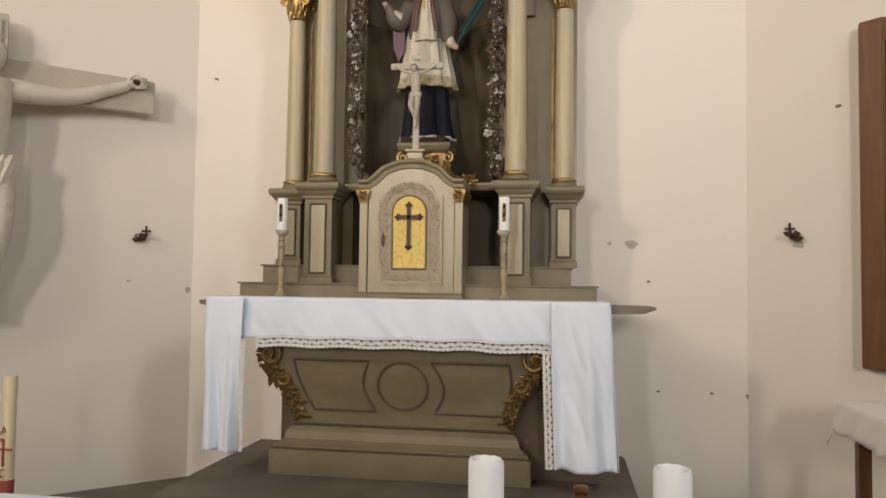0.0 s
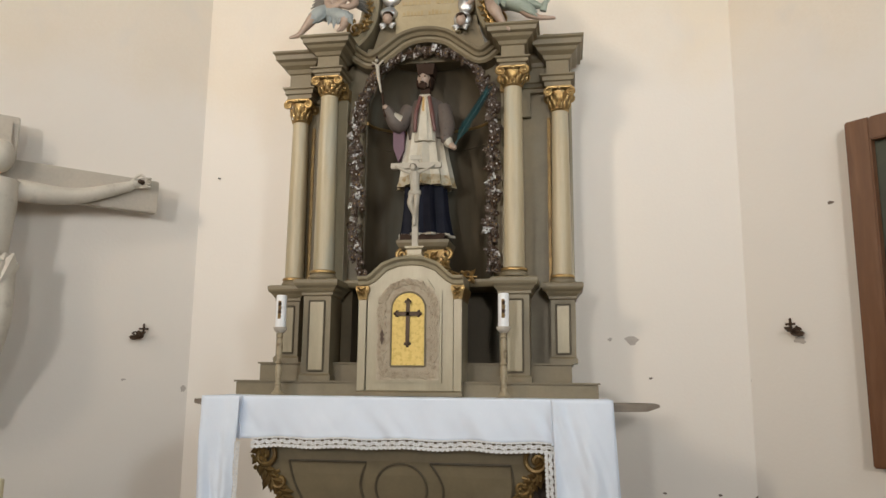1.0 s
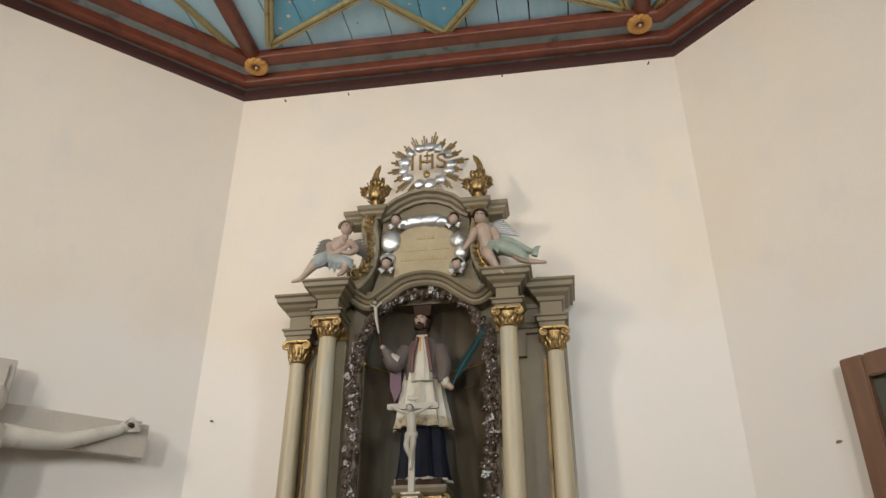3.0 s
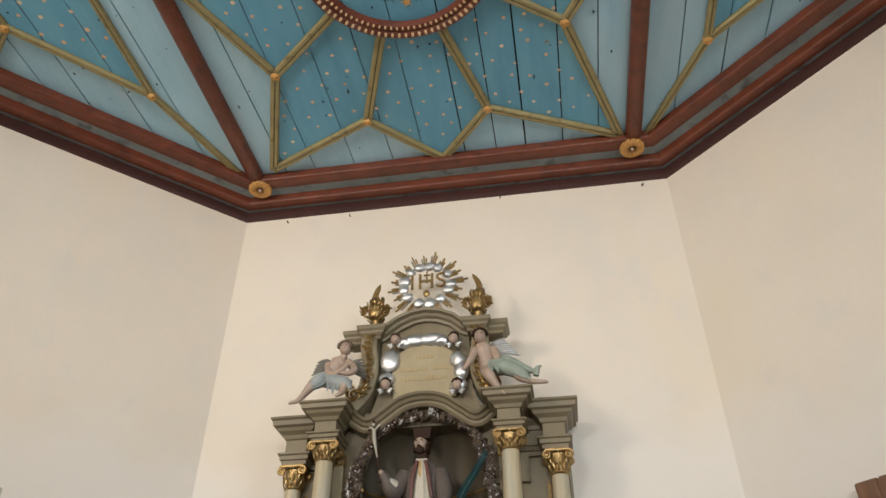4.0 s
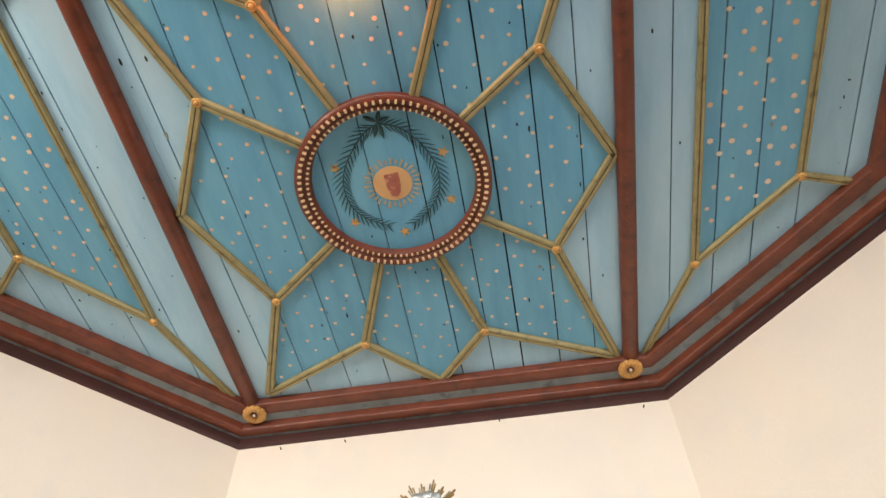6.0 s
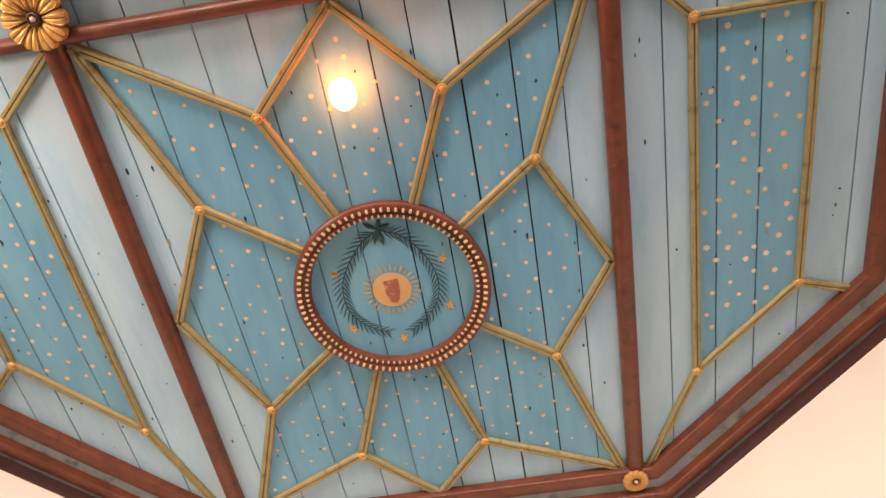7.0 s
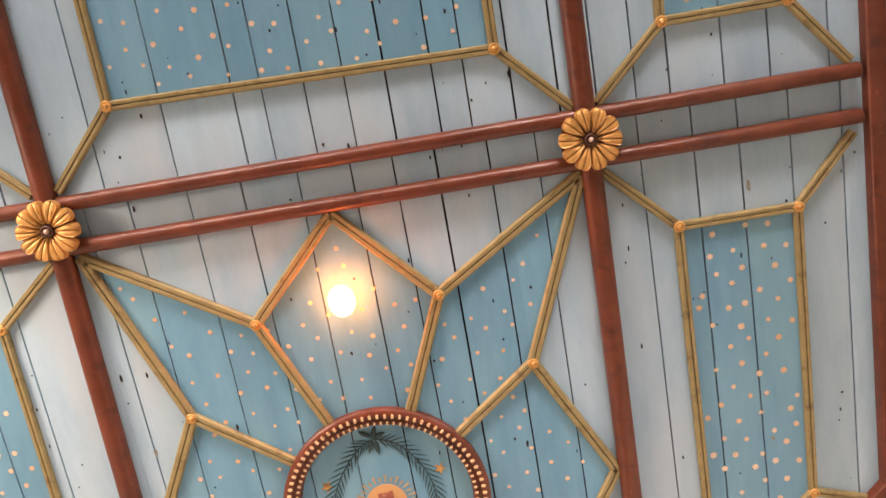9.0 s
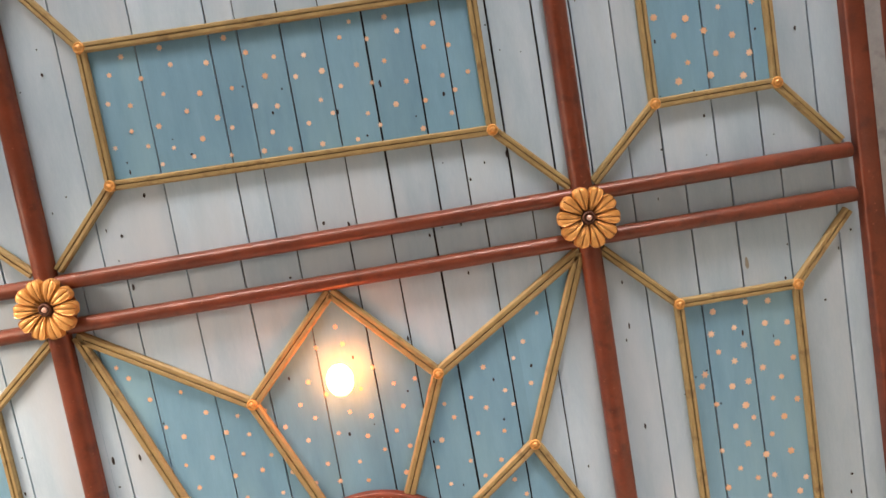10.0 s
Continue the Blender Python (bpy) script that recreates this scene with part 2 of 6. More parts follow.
def loft(bm, rings, mat=0, closed=True, caps=True):
    """Rings of equal count joined into a skin."""
    vs = [[bm.verts.new(p) for p in r] for r in rings]
    n = len(vs[0])
    for a, b in zip(vs, vs[1:]):
        for i in range(n if closed else n - 1):
            bm.faces.new((a[i], a[(i + 1) % n], b[(i + 1) % n], b[i])).material_index = mat
    if caps and closed:
        bm.faces.new(vs[0]).material_index = mat
        bm.faces.new(vs[-1]).material_index = mat
    return bm


def stack(bm, cx, cy, rows, mat=0):
    """Rectangles (half width, half depth, z) lofted upwards: pedestals, cornices."""
    return loft(bm, [[(cx - w, cy - d, z), (cx + w, cy - d, z), (cx + w, cy + d, z), (cx - w, cy + d, z)] for w, d, z in rows], mat)


def mould(hw, hd, rows):
    return [(hw + o, hd + o, z) for o, z in rows]


def lathe(bm, cx, cy, rows, seg=24, mat=0, sy=1.0):
    return loft(bm, [[(cx + r * math.cos(2 * math.pi * i / seg), cy + sy * r * math.sin(2 * math.pi * i / seg), z) for i in range(seg)] for r, z in rows], mat)


def prism(bm, pts, y0, y1, mat=0):
    """An outline in x and z, given depth in y."""
    return loft(bm, [[(x, y0, z) for x, z in pts], [(x, y1, z) for x, z in pts]], mat)


def tube(bm, path, radius, seg=8, mat=0, flat=1.0):
    """A round bar along a path; radius a number or one for each point."""
    path = [Vector(p) for p in path]
    rad = radius if isinstance(radius, (list, tuple)) else [radius] * len(path)
    rings, up = [], None
    for i, p in enumerate(path):
        d = (path[min(i + 1, len(path) - 1)] - path[max(i - 1, 0)]).normalized()
        if up is None:
            up = d.orthogonal().normalized()
        up = (up - d * up.dot(d)).normalized()
        side = d.cross(up)
        rings.append([p + (up * math.cos(2 * math.pi * k / seg) + side * flat * math.sin(2 * math.pi * k / seg)) * max(rad[i], 0.0008) for k in range(seg)])
    return loft(bm, rings, mat)


def sweep_xz(bm, path, section, mat=0):
    """A section (across, y) carried along a path in x and z, with mitred corners."""
    rings = []
    for i, (x, z) in enumerate(path):
        a, b = Vector(path[max(i - 1, 0)]), Vector(path[min(i + 1, len(path) - 1)])
        d = (b - a).normalized()
        rings.append([(x - d.y * o, y, z + d.x * o) for o, y in section])
    return loft(bm, rings, mat)


def blob(bm, c, r, mat=0, sub=2, rough=0.0, freq=8.0, turn=None):
    """An ellipsoid, its skin roughened by noise."""
    r = (r, r, r) if isinstance(r, (int, float)) else r
    got = bmesh.ops.create_icosphere(bm, subdivisions=sub, radius=1)["verts"]
    m = Euler([radians(a) for a in turn]).to_matrix() if turn else None
    for v in got:
        k = 1 + rough * noise.noise(v.co * freq * 0.3 + Vector(c) * 7)
        p = Vector((v.co.x * r[0], v.co.y * r[1], v.co.z * r[2])) * k
        v.co = (m @ p if m else p) + Vector(c)
    for f in {f for v in got for f in v.link_faces}:
        f.material_index, f.smooth = mat, True
    return bm


def curve_points(pts, n=8):
    """A smooth line through points."""
    p = [Vector(q) for q in pts]
    p = [2 * p[0] - p[1]] + p + [2 * p[-1] - p[-2]]
    out = []
    for i in range(1, len(p) - 2):
        for k in range(n):
            t = k / n
            out.append(0.5 * (2 * p[i] + (p[i + 1] - p[i - 1]) * t + (2 * p[i - 1] - 5 * p[i] + 4 * p[i + 1] - p[i + 2]) * t * t + (3 * p[i] - p[i - 1] - 3 * p[i + 1] + p[i + 2]) * t ** 3))
    return out + [p[-2]]


def leaf(bm, base, tip, width, lift=(0, -0.015, 0), mat=0):
    """A pointed leaf, folded along its middle and arched."""
    a, b, up = Vector(base), Vector(tip), Vector(lift)
    d = b - a
    side = d.cross(up)
    side = side.normalized() * width if side.length > 1e-9 else Vector((width, 0, 0))
    rows = []
    for t, w in ((0.0, 0.25), (0.3, 1.0), (0.65, 0.8), (1.0, 0.04)):
        c = a + d * t + up * (1.6 * t * (1 - t) * 2)
        rows.append([bm.verts.new(c - side * w), bm.verts.new(c + up * 0.7), bm.verts.new(c + side * w), bm.verts.new(c - up * 0.3)])
    for p, q in zip(rows, rows[1:]):
        for i in range(4):
            f = bm.faces.new((p[i], p[(i + 1) % 4], q[(i + 1) % 4], q[i]))
            f.material_index, f.smooth = mat, True
    bm.faces.new(rows[0]).material_index = mat
    bm.faces.new(rows[-1]).material_index = mat


def acanthus(bm, path, size, rng, mat=0, y_out=-0.02, every=0.035):
    """Carved leafwork along a line: a stem with curled leaves to both sides."""
    pts = curve_points(path, 6)
    tube(bm, pts, [size * 0.28 * (1 - 0.6 * i / len(pts)) for i in range(len(pts))], 6, mat)
    run = 0.0
    for p, q in zip(pts, pts[1:]):
        run += (q - p).length
        if run > every:
            run = 0
            d = (q - p).normalized()
            for s in (-1, 1):
                n = Vector((-d.z, 0, d.x)) * s
                k = size * rng.uniform(0.75, 1.3)
                leaf(bm, p, p + (d * 0.7 + n * rng.uniform(0.6, 1.1)) * k, k * 0.3, (0, y_out * rng.uniform(0.6, 1.2), 0), mat)
                blob(bm, p + n * k * 0.5 + Vector((0, y_out * 0.6, 0)), k * 0.2, mat, 1)


def spiral(c, r0, turns, start, way=1, n=26, y=0.0):
    return [(c[0] + r0 * (1 - 0.85 * i / n) * math.cos(start + way * turns * 2 * math.pi * i / n), y, c[1] + r0 * (1 - 0.85 * i / n) * math.sin(start + way * turns * 2 * math.pi * i / n)) for i in range(n + 1)]


# ---- the room ----
def wall_piece(bm, a, b, z0, z1, thick=0.35):
    (ax, ay), (bx, by) = a, b
    d = Vector((bx - ax, by - ay)).normalized()
    n = Vector((-d.y, d.x)) * thick
    loft(bm, [[(ax, ay, z), (bx, by, z), (bx + n.x, by + n.y, z), (ax + n.x, ay + n.y, z)] for z in (z0, z1)])


TOP = CEIL + 0.1
for name, a, b in (("wall_north", WALLS[5], WALLS[0]), ("wall_northeast", WALLS[0], WALLS[1]), ("wall_northwest", WALLS[4], WALLS[5]), ):
    bm = bmesh.new()
    wall_piece(bm, a, b, 0, TOP)
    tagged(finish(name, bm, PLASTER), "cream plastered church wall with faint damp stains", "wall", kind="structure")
# unseen rear wall, its dark wood chosen to keep bounced light low
bm = bmesh.new()
cuts = [WALLS[3][0]] + [c for w in REAR_WINDOWS for c in w] + [WALLS[2][0]]
for x0, x1 in zip(cuts, cuts[1:]):
    for z0, z1 in ([(0, SILL), (HEAD, TOP)] if (x0, x1) in REAR_WINDOWS else [(0, TOP)]):
        box(bm, x0, x1, -9.35, -9.0, z0, z1)
tagged(finish("wall_south", bm, DARKWOOD), "unseen dark wooden rear wall, added to cut light bounced from the nave", "wall", kind="structure")
for name, x, s in (("wall_east", 3.02, 1), ("wall_west", -4.62, -1)):
    bm = bmesh.new()
    y_end = WALLS[1][1] if s > 0 else WALLS[4][1]
    openings = WINDOWS_RIGHT if s > 0 else WINDOWS_LEFT
    cuts = sorted([-9.0, y_end] + [c for w in openings for c in w])
    for y0, y1 in zip(cuts, cuts[1:]):
        spans = [(0, SIDE_SILL), (SIDE_HEAD, TOP)] if (y0, y1) in openings else [(0, TOP)]
        for z0, z1 in spans:
            box(bm, min(x, x + s * 0.35), max(x, x + s * 0.35), y0, y1, z0, z1)
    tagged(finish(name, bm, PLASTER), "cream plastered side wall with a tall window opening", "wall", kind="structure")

tagged(finish("floor", solid(-5.1, 3.5, -9.4, 5.6, -0.2, 0.0, 0), STONE), "worn grey-brown stone church floor", "floor", kind="structure")

# ---- the ceiling: boards along y, a darker field between the ribs ----
# joints of the chancel boards, by the cross beams and by the altar wall; the boards behind the beams are others
JOINTS = [(-4.2, -4.2), (-3.86, -3.86), (-3.45, -3.40), (-3.12, -3.04), (-2.815, -2.795), (-2.50, -2.41), (-2.15, -2.09), (-1.81, -1.77), (-1.52, -1.43), (-1.23, -1.155), (-0.845, -0.783), (-0.497, -0.424), (-0.13, -0.13), (0.21, 0.238),
          (0.48, 0.52), (0.75, 0.78), (1.087, 1.11), (1.394, 1.42), (1.72, 1.74), (2.04, 2.055), (2.382, 2.395), (2.67, 2.685), (2.996, 3.0), (3.325, 3.316), (3.6, 3.6), (3.9, 3.9), (4.2, 4.2)]
BACK_JOINTS = [-4.2, -3.86, -3.3, -2.95, -2.6, -2.3, -2.0, -1.7, -1.35, -0.875, -0.42, -0.24, 0.024, 0.277, 0.53, 0.82, 1.016, 1.294, 1.575, 1.81, 2.057, 2.27, 2.61, 2.90, 3.27, 3.6, 3.9, 4.2]
U = 4.784


def spot(u, v):
    """A place of the ceiling from its plan in units of its height over the eye."""
    return (AXIS + U * u, U * v)


STAR_FIELD = [(-0.338, 0.150), (-0.125, 0.282), (0.006, 0.148), (0.131, 0.282), (0.345, 0.150), (0.245, 0.403), (0.343, 0.587), (0.243, 0.748), (0.335, 1.012),
              (0.104, 0.908), (0.008, 1.021), (-0.112, 0.904), (-0.320, 0.999), (-0.240, 0.778), (-0.338, 0.584), (-0.244, 0.402)]
EAST_FIELD = [(0.467, 0.243), (0.629, 0.243), (0.625, 0.673), (0.469, 0.818)]
WEST_FIELD = [(-0.469, 0.230), (-0.629, 0.235), (-0.629, 0.618), (-0.465, 0.787)]
BACK_FIELD = [(-0.250, -0.039), (0.255, -0.028), (0.255, -0.210), (-0.251, -0.218)]
BACK_EAST = [(0.470, -0.026), (0.632, -0.027), (0.632, -0.210), (0.470, -0.210)]
BACK_WEST = [(-0.470, -0.036), (-0.632, -0.037), (-0.632, -0.218), (-0.470, -0.218)]
FIELDS = [STAR_FIELD, EAST_FIELD, WEST_FIELD, BACK_FIELD, BACK_EAST, BACK_WEST]


def spans_at(poly, x):
    """Where a line along y at x runs inside an outline."""
    ys = []
    for (ax, ay), (bx, by) in zip(poly, poly[1:] + poly[:1]):
        if (ax <= x) != (bx <= x):
            ys.append(ay + (by - ay) * (x - ax) / (bx - ax))
    ys.sort()
    return list(zip(ys[::2], ys[1::2]))


bm = bmesh.new()
box(bm, -5.0, 3.4, -9.3, 5.5, CEIL + 0.024, CEIL + 0.1, 2)


def lean(x, y, way=1):
    """The boards of the chancel fan out a little: x at the cross beams to x at y, or back."""
    if y < 0.36:
        return x
    return x + way * (y - 0.4) / 4.4 * float(np.interp(x - AXIS, [q[0] for q in JOINTS], [q[1] - q[0] for q in JOINTS]))


for y_a, y_b, joints in ((0.36, 5.5, [q[0] for q in JOINTS]), (-9.3, 0.359, BACK_JOINTS)):
    for a, b in zip(joints, joints[1:]):
        x0, x1 = AXIS + a + random.choice((0.005, 0.006, 0.007, 0.010)), AXIS + b - 0.004
        z = CEIL - random.uniform(0.0, 0.0012)
        loft(bm, [[(lean(x, y), y, q) for x, y in ((x0, y_a), (x1, y_a), (x1, y_b), (x0, y_b))] for q in (z, CEIL + 0.022)], 0)
        for field in FIELDS:
            poly = [spot(*p) for p in field]
            if (min(p[1] for p in poly) > 0.4) != (y_a > 0):
                continue
            poly = [(lean(x, y, -1), y) for x, y in poly]
            lo, hi = max(x0, min(p[0] for p in poly)), min(x1, max(p[0] for p in poly))
            if hi - lo < 0.004:
                continue
            xs = sorted({lo + 1e-4, hi - 1e-4} | {p[0] + e for p in poly for e in (-1e-4, 1e-4) if lo < p[0] + e < hi})
            for c, d in zip(xs, xs[1:]):
                for (l0, l1), (r0, r1) in zip(spans_at(poly, c), spans_at(poly, d)):
                    q = CEIL - 0.0035
                    loft(bm, [[(lean(x, y), y, h) for x, y in ((c, l0), (d, r0), (d, r1), (c, l1))] for h in (q, q + 0.002)], 1)
tagged(finish("ceiling", bm, [BLUE_PALE, BLUE_DEEP, VOID]), "flat ceiling of pale and deep blue painted boards with dark joints", "ceiling", kind="structure")


def bar_between(bm, a, b, section, z, mats=None, trim=0.0):
    """A moulded bar under the ceiling from a to b; section: (across, down)."""
    a, b = Vector(a), Vector(b)
    d = (b - a).normalized()
    a, b = a + d * trim, b - d * trim
    n = Vector((-d.y, d.x))
    loft(bm, [[(p.x + n.x * o, p.y + n.y * o, z - q) for o, q in section] for p in (a, b)])


def round_section(w, h, n=7):
    pts = [(-w / 2, -0.003), (-w / 2, h * 0.35)]
    pts += [(-w / 2 * math.cos(math.pi * k / n), h * 0.35 + h * 0.65 * math.sin(math.pi * k / n)) for k in range(1, n)]
    return pts + [(w / 2, h * 0.35), (w / 2, -0.003)]


BEAM = round_section(0.135, 0.09, 12)
CROSS = round_section(0.098, 0.08, 12)
FRONT_Y, EDGE = 4.82, 3.43
REAR_BEAMS = (-1.98, -1.69)


def beam(a, b, section, label):
    bm = bmesh.new()
    bar_between(bm, a, b, section, CEIL)
    return tagged(finish("ceiling_beam", bm, RED_WOOD, smooth=True), label, "beam", "ceiling beams", "structure")


for s in (-1, 1):
    beam((AXIS + s * 1.72, -8.95), (AXIS + s * 1.72, 4.85), BEAM, "long red-brown painted ceiling beam running to the altar wall")
for y in (0.36, 0.645) + REAR_BEAMS:
    for x0, x1 in ((-EDGE, -1.79), (-1.65, 1.65), (1.79, EDGE)):
        beam((AXIS + x0, y), (AXIS + x1, y), CROSS, "red-brown painted cross beam under the blue boards")


def inset(d):
    """The wall line moved inwards by d."""
    out = []
    n = len(WALLS)
    for i in range(n):
        p, a, b = Vector(WALLS[i]), Vector(WALLS[i - 1]), Vector(WALLS[(i + 1) % n])
        d1, d2 = (p - a).normalized(), (b - p).normalized()
        n1, n2 = Vector((d1.y, -d1.x)), Vector((d2.y, -d2.x))
        m = (n1 + n2) / (1 + n1.dot(n2))
        out.append(p + m * d)
    return out


def cornice_ring(name, section, mat, label):
    """A closed moulding round the walls; section: (distance from the wall, drop below the ceiling)."""
    bm = bmesh.new()
    rings = [[(p.x, p.y, CEIL - q) for p in inset(d)] for d, q in section]
    vs = [[bm.verts.new(p) for p in r] for r in rings]
    n = len(vs[0])
    for a, b in zip(vs, vs[1:] + vs[:1]):
        for i in range(n):
            bm.faces.new((a[i], a[(i + 1) % n], b[(i + 1) % n], b[i]))
    return tagged(finish(name, bm, mat, smooth=True), label, "cornice", kind="structure")


def stepped(d0, d1, top, low):
    """A beam against the wall: upright inner face, flat underside, rolled outer edge."""
    r = 0.014
    edge = [(d0 + r - r * math.cos(math.pi * k / 8), low - r + r * math.sin(math.pi * k / 8)) for k in range(5)]
    return [(d0, top)] + edge + [(d1 - 0.02, low), (d1 - 0.006, low - 0.008), (d1, low - 0.022), (d1, top)]


cornice_ring("trim", stepped(0.238, 0.362, -0.005, 0.09), RED_WOOD, "red-brown edge beam round the ceiling")
cornice_ring("trim", [(0.12, -0.01), (0.12, 0.07), (0.25, 0.07), (0.25, -0.01)], STRIP, "blue-grey board between the cornice mouldings")
cornice_ring("trim", stepped(0.048, 0.136, 0.06, 0.162), RED_WOOD, "red-brown middle moulding of the cornice")
cornice_ring("trim", [(0.0, 0.02), (0.0, 0.15), (0.06, 0.15), (0.06, 0.02)], STRIP, "thin blue-grey board of the cornice")
cornice_ring("trim", [(0.0, 0.145), (0.0, 0.262), (0.012, 0.262), (0.02, 0.25), (0.022, 0.20), (0.016, 0.18), (0.014, 0.145)], DARK_RED, "dark red lowest moulding of the cornice")


# ---- ribs with a dark groove, and gilt bosses at their joints ----
def rib(parent, a, b, w=0.078, h=0.036):
    bm = bmesh.new()
    for s in (-1, 1):
        sec = [(s * w * 0.035, 0.0), (s * w * 0.035, h * 0.85), (s * w * 0.09, h), (s * w * 0.36, h), (s * w * 0.5, h * 0.55), (s * w * 0.5, 0.0)]
        bar_between(bm, a, b, sec, CEIL)
    for f in bm.faces:
        f.material_index = 0
    bar_between(bm, a, b, [(-w * 0.08, 0.002), (-w * 0.08, h * 0.5), (w * 0.08, h * 0.5), (w * 0.08, 0.002)], CEIL)
    bm.faces.ensure_lookup_table()
    for f in bm.faces[-6:]:
        f.material_index = 1
    return part("rib", bm, [RIB, GROOVE], parent)


boss_mesh = None


def boss(parent, p, r=0.037):
    global boss_mesh
    if boss_mesh is None:
        bm = bmesh.new()
        lathe(bm, 0, 0, [(r, 0.0), (r, -0.036), (r * 0.85, -0.046), (r * 0.55, -0.043), (r * 0.42, -0.05), (r * 0.1, -0.056)], 16)
        ob = finish("boss", bm, GILT, smooth=True)
        boss_mesh = ob.data
        bpy.data.objects.remove(ob)
    ob = new("boss", boss_mesh)
    ob.parent = parent
    ob.location = (p[0], p[1], CEIL)
    return ob


def rib_frame(outline, closed, spokes, bosses, label, wide=0.078):
    t = thing("rib_frame", label, "ceiling rib", "ceiling rib frames", "structure")
    pairs = list(zip(outline, outline[1:] + (outline[:1] if closed else [])))
    if not closed:
        pairs = pairs[:len(outline) - 1]
    for a, b in pairs + spokes:
        rib(t, spot(*a), spot(*b), wide)
    for p in bosses:
        boss(t, spot(*p))
    return t


RING_C, RING_R = (AXIS + 0.025, 2.79), 0.70


def to_ring(p):
    q = Vector(spot(*p))
    d = (q - Vector(RING_C)).normalized()
    e = Vector(RING_C) + d * (RING_R + 0.01)
    return ((e.x - AXIS) / U, e.y / U)


KNOTS = [STAR_FIELD[i] for i in (1, 3, 5, 7, 9, 11, 13, 15)]
rib_frame(STAR_FIELD, True, [(to_ring(p), p) for p in KNOTS], KNOTS, "star of olive-gilt ribs round the painted ceiling roundel")
for field, ends, kind in (
        (EAST_FIELD, [(0.374, 0.152), (0.708, 0.155), (0.708, 0.70), (0.385, 1.015)], "slanted"),
        (WEST_FIELD, [(-0.374, 0.152), (-0.708, 0.155), (-0.708, 0.69), (-0.385, 1.015)], "slanted"),
        (BACK_FIELD, [(-0.342, 0.058), (0.345, 0.062), (0.345, -0.335), (-0.342, -0.335)], "oblong"),
        (BACK_EAST, [(0.377, 0.062), (0.708, 0.062), (0.708, -0.335), (0.377, -0.335)], "small oblong"),
        (BACK_WEST, [(-0.377, 0.058), (-0.708, 0.062), (-0.708, -0.335), (-0.377, -0.335)], "small oblong")):
    rib_frame(field, True, list(zip(field, ends)), field, kind + " panel of olive-gilt ribs on the blue ceiling boards", 0.064)


# ---- painted stars ----
def star_shape(bm, x, y, r, rng, z=CEIL - 0.0055, points=8, mat=0, waist=0.55):
    a0 = rng.uniform(0, 1)
    low = [bm.verts.new((x + math.cos(a0 + math.pi * k / points) * r * (1 if k % 2 else waist), y + math.sin(a0 + math.pi * k / points) * r * (1 if k % 2 else waist), z)) for k in range(2 * points)]
    mid = bm.verts.new((x, y, z - 0.0015))
    for k in range(2 * points):
        bm.faces.new((low[k], low[(k + 1) % (2 * points)], mid)).material_index = mat


def inside(poly, x, y):
    return any(a < y < b for a, b in spans_at(poly, x))


rng = random.Random(4)
for field, step, size in ((STAR_FIELD, 0.205, 0.0185), (EAST_FIELD, 0.185, 0.0245), (WEST_FIELD, 0.185, 0.022), (BACK_FIELD, 0.2, 0.0195), (BACK_EAST, 0.2, 0.024), (BACK_WEST, 0.2, 0.022)):
    poly = [spot(*p) for p in field]
    bm = bmesh.new()
    xs, ys = [p[0] for p in poly], [p[1] for p in poly]
    row, y = 0, min(ys) + 0.08
    while y < max(ys):
        x = min(xs) + 0.06 + (row % 2) * step * 0.5
        while x < max(xs):
            px, py = x + rng.uniform(-0.04, 0.04), y + rng.uniform(-0.04, 0.04)
            if all(inside(poly, px + dx, py + dy) for dx in (-0.06, 0.06) for dy in (-0.06, 0.06)) and math.hypot(px - RING_C[0], py - RING_C[1]) > RING_R + 0.07:
                star_shape(bm, px, py, size * rng.uniform(0.85, 1.15), rng, points=rng.choice((6, 6, 7)), waist=rng.uniform(0.5, 0.75))
            x += step
        y += step * 0.72
        row += 1
    tagged(finish("painted_stars", bm, STAR), "small gold stars painted on the deep blue boards", "painted stars", kind="stuff")

# ---- the roundel: beaded ring, wreath of palms, sun with a red heart ----
ring = thing("ceiling_roundel", "round painted emblem in a red-brown ring set with gold beads", "ceiling roundel", at=(RING_C[0], RING_C[1], CEIL))


def ring_skin(rows, seg=96):
    bm = bmesh.new()
    vs = [[bm.verts.new((RING_C[0] + r * math.cos(2 * math.pi * i / seg), RING_C[1] + r * math.sin(2 * math.pi * i / seg), CEIL - q)) for i in range(seg)] for r, q in rows]
    for a, b in zip(vs, vs[1:] + vs[:1]):
        for i in range(seg):
            bm.faces.new((a[i], a[(i + 1) % seg], b[(i + 1) % seg], b[i]))
    return bm


part("ring", ring_skin([(0.725, 0.0), (0.725, 0.05), (0.71, 0.066), (0.69, 0.07), (0.672, 0.06), (0.665, 0.05), (0.64, 0.05), (0.632, 0.058), (0.615, 0.052), (0.605, 0.03), (0.60, 0.0)]), RED_WOOD, ring, smooth=True)
bead_data = None
for count, radius, q, size in ((84, 0.683, 0.071, 0.015), (90, 0.628, 0.06, 0.0115)):
    for i in range(count):
        a = 2 * math.pi * i / count
        if bead_data is None:
            b2 = box(bmesh.new(), -1.0, 1.0, -0.62, 0.62, -0.7, 0.7, 0, 0.25)
            tmp = finish("bead", b2, BEAD, smooth=True)
            bead_data = tmp.data
            bpy.data.objects.remove(tmp)
        ob = new("bead", bead_data)
        ob.parent = ring
        ob.matrix_basis = pose(radius * math.cos(a), radius * math.sin(a), -q, 0, 0, math.degrees(a)) @ Matrix.Scale(size, 4)


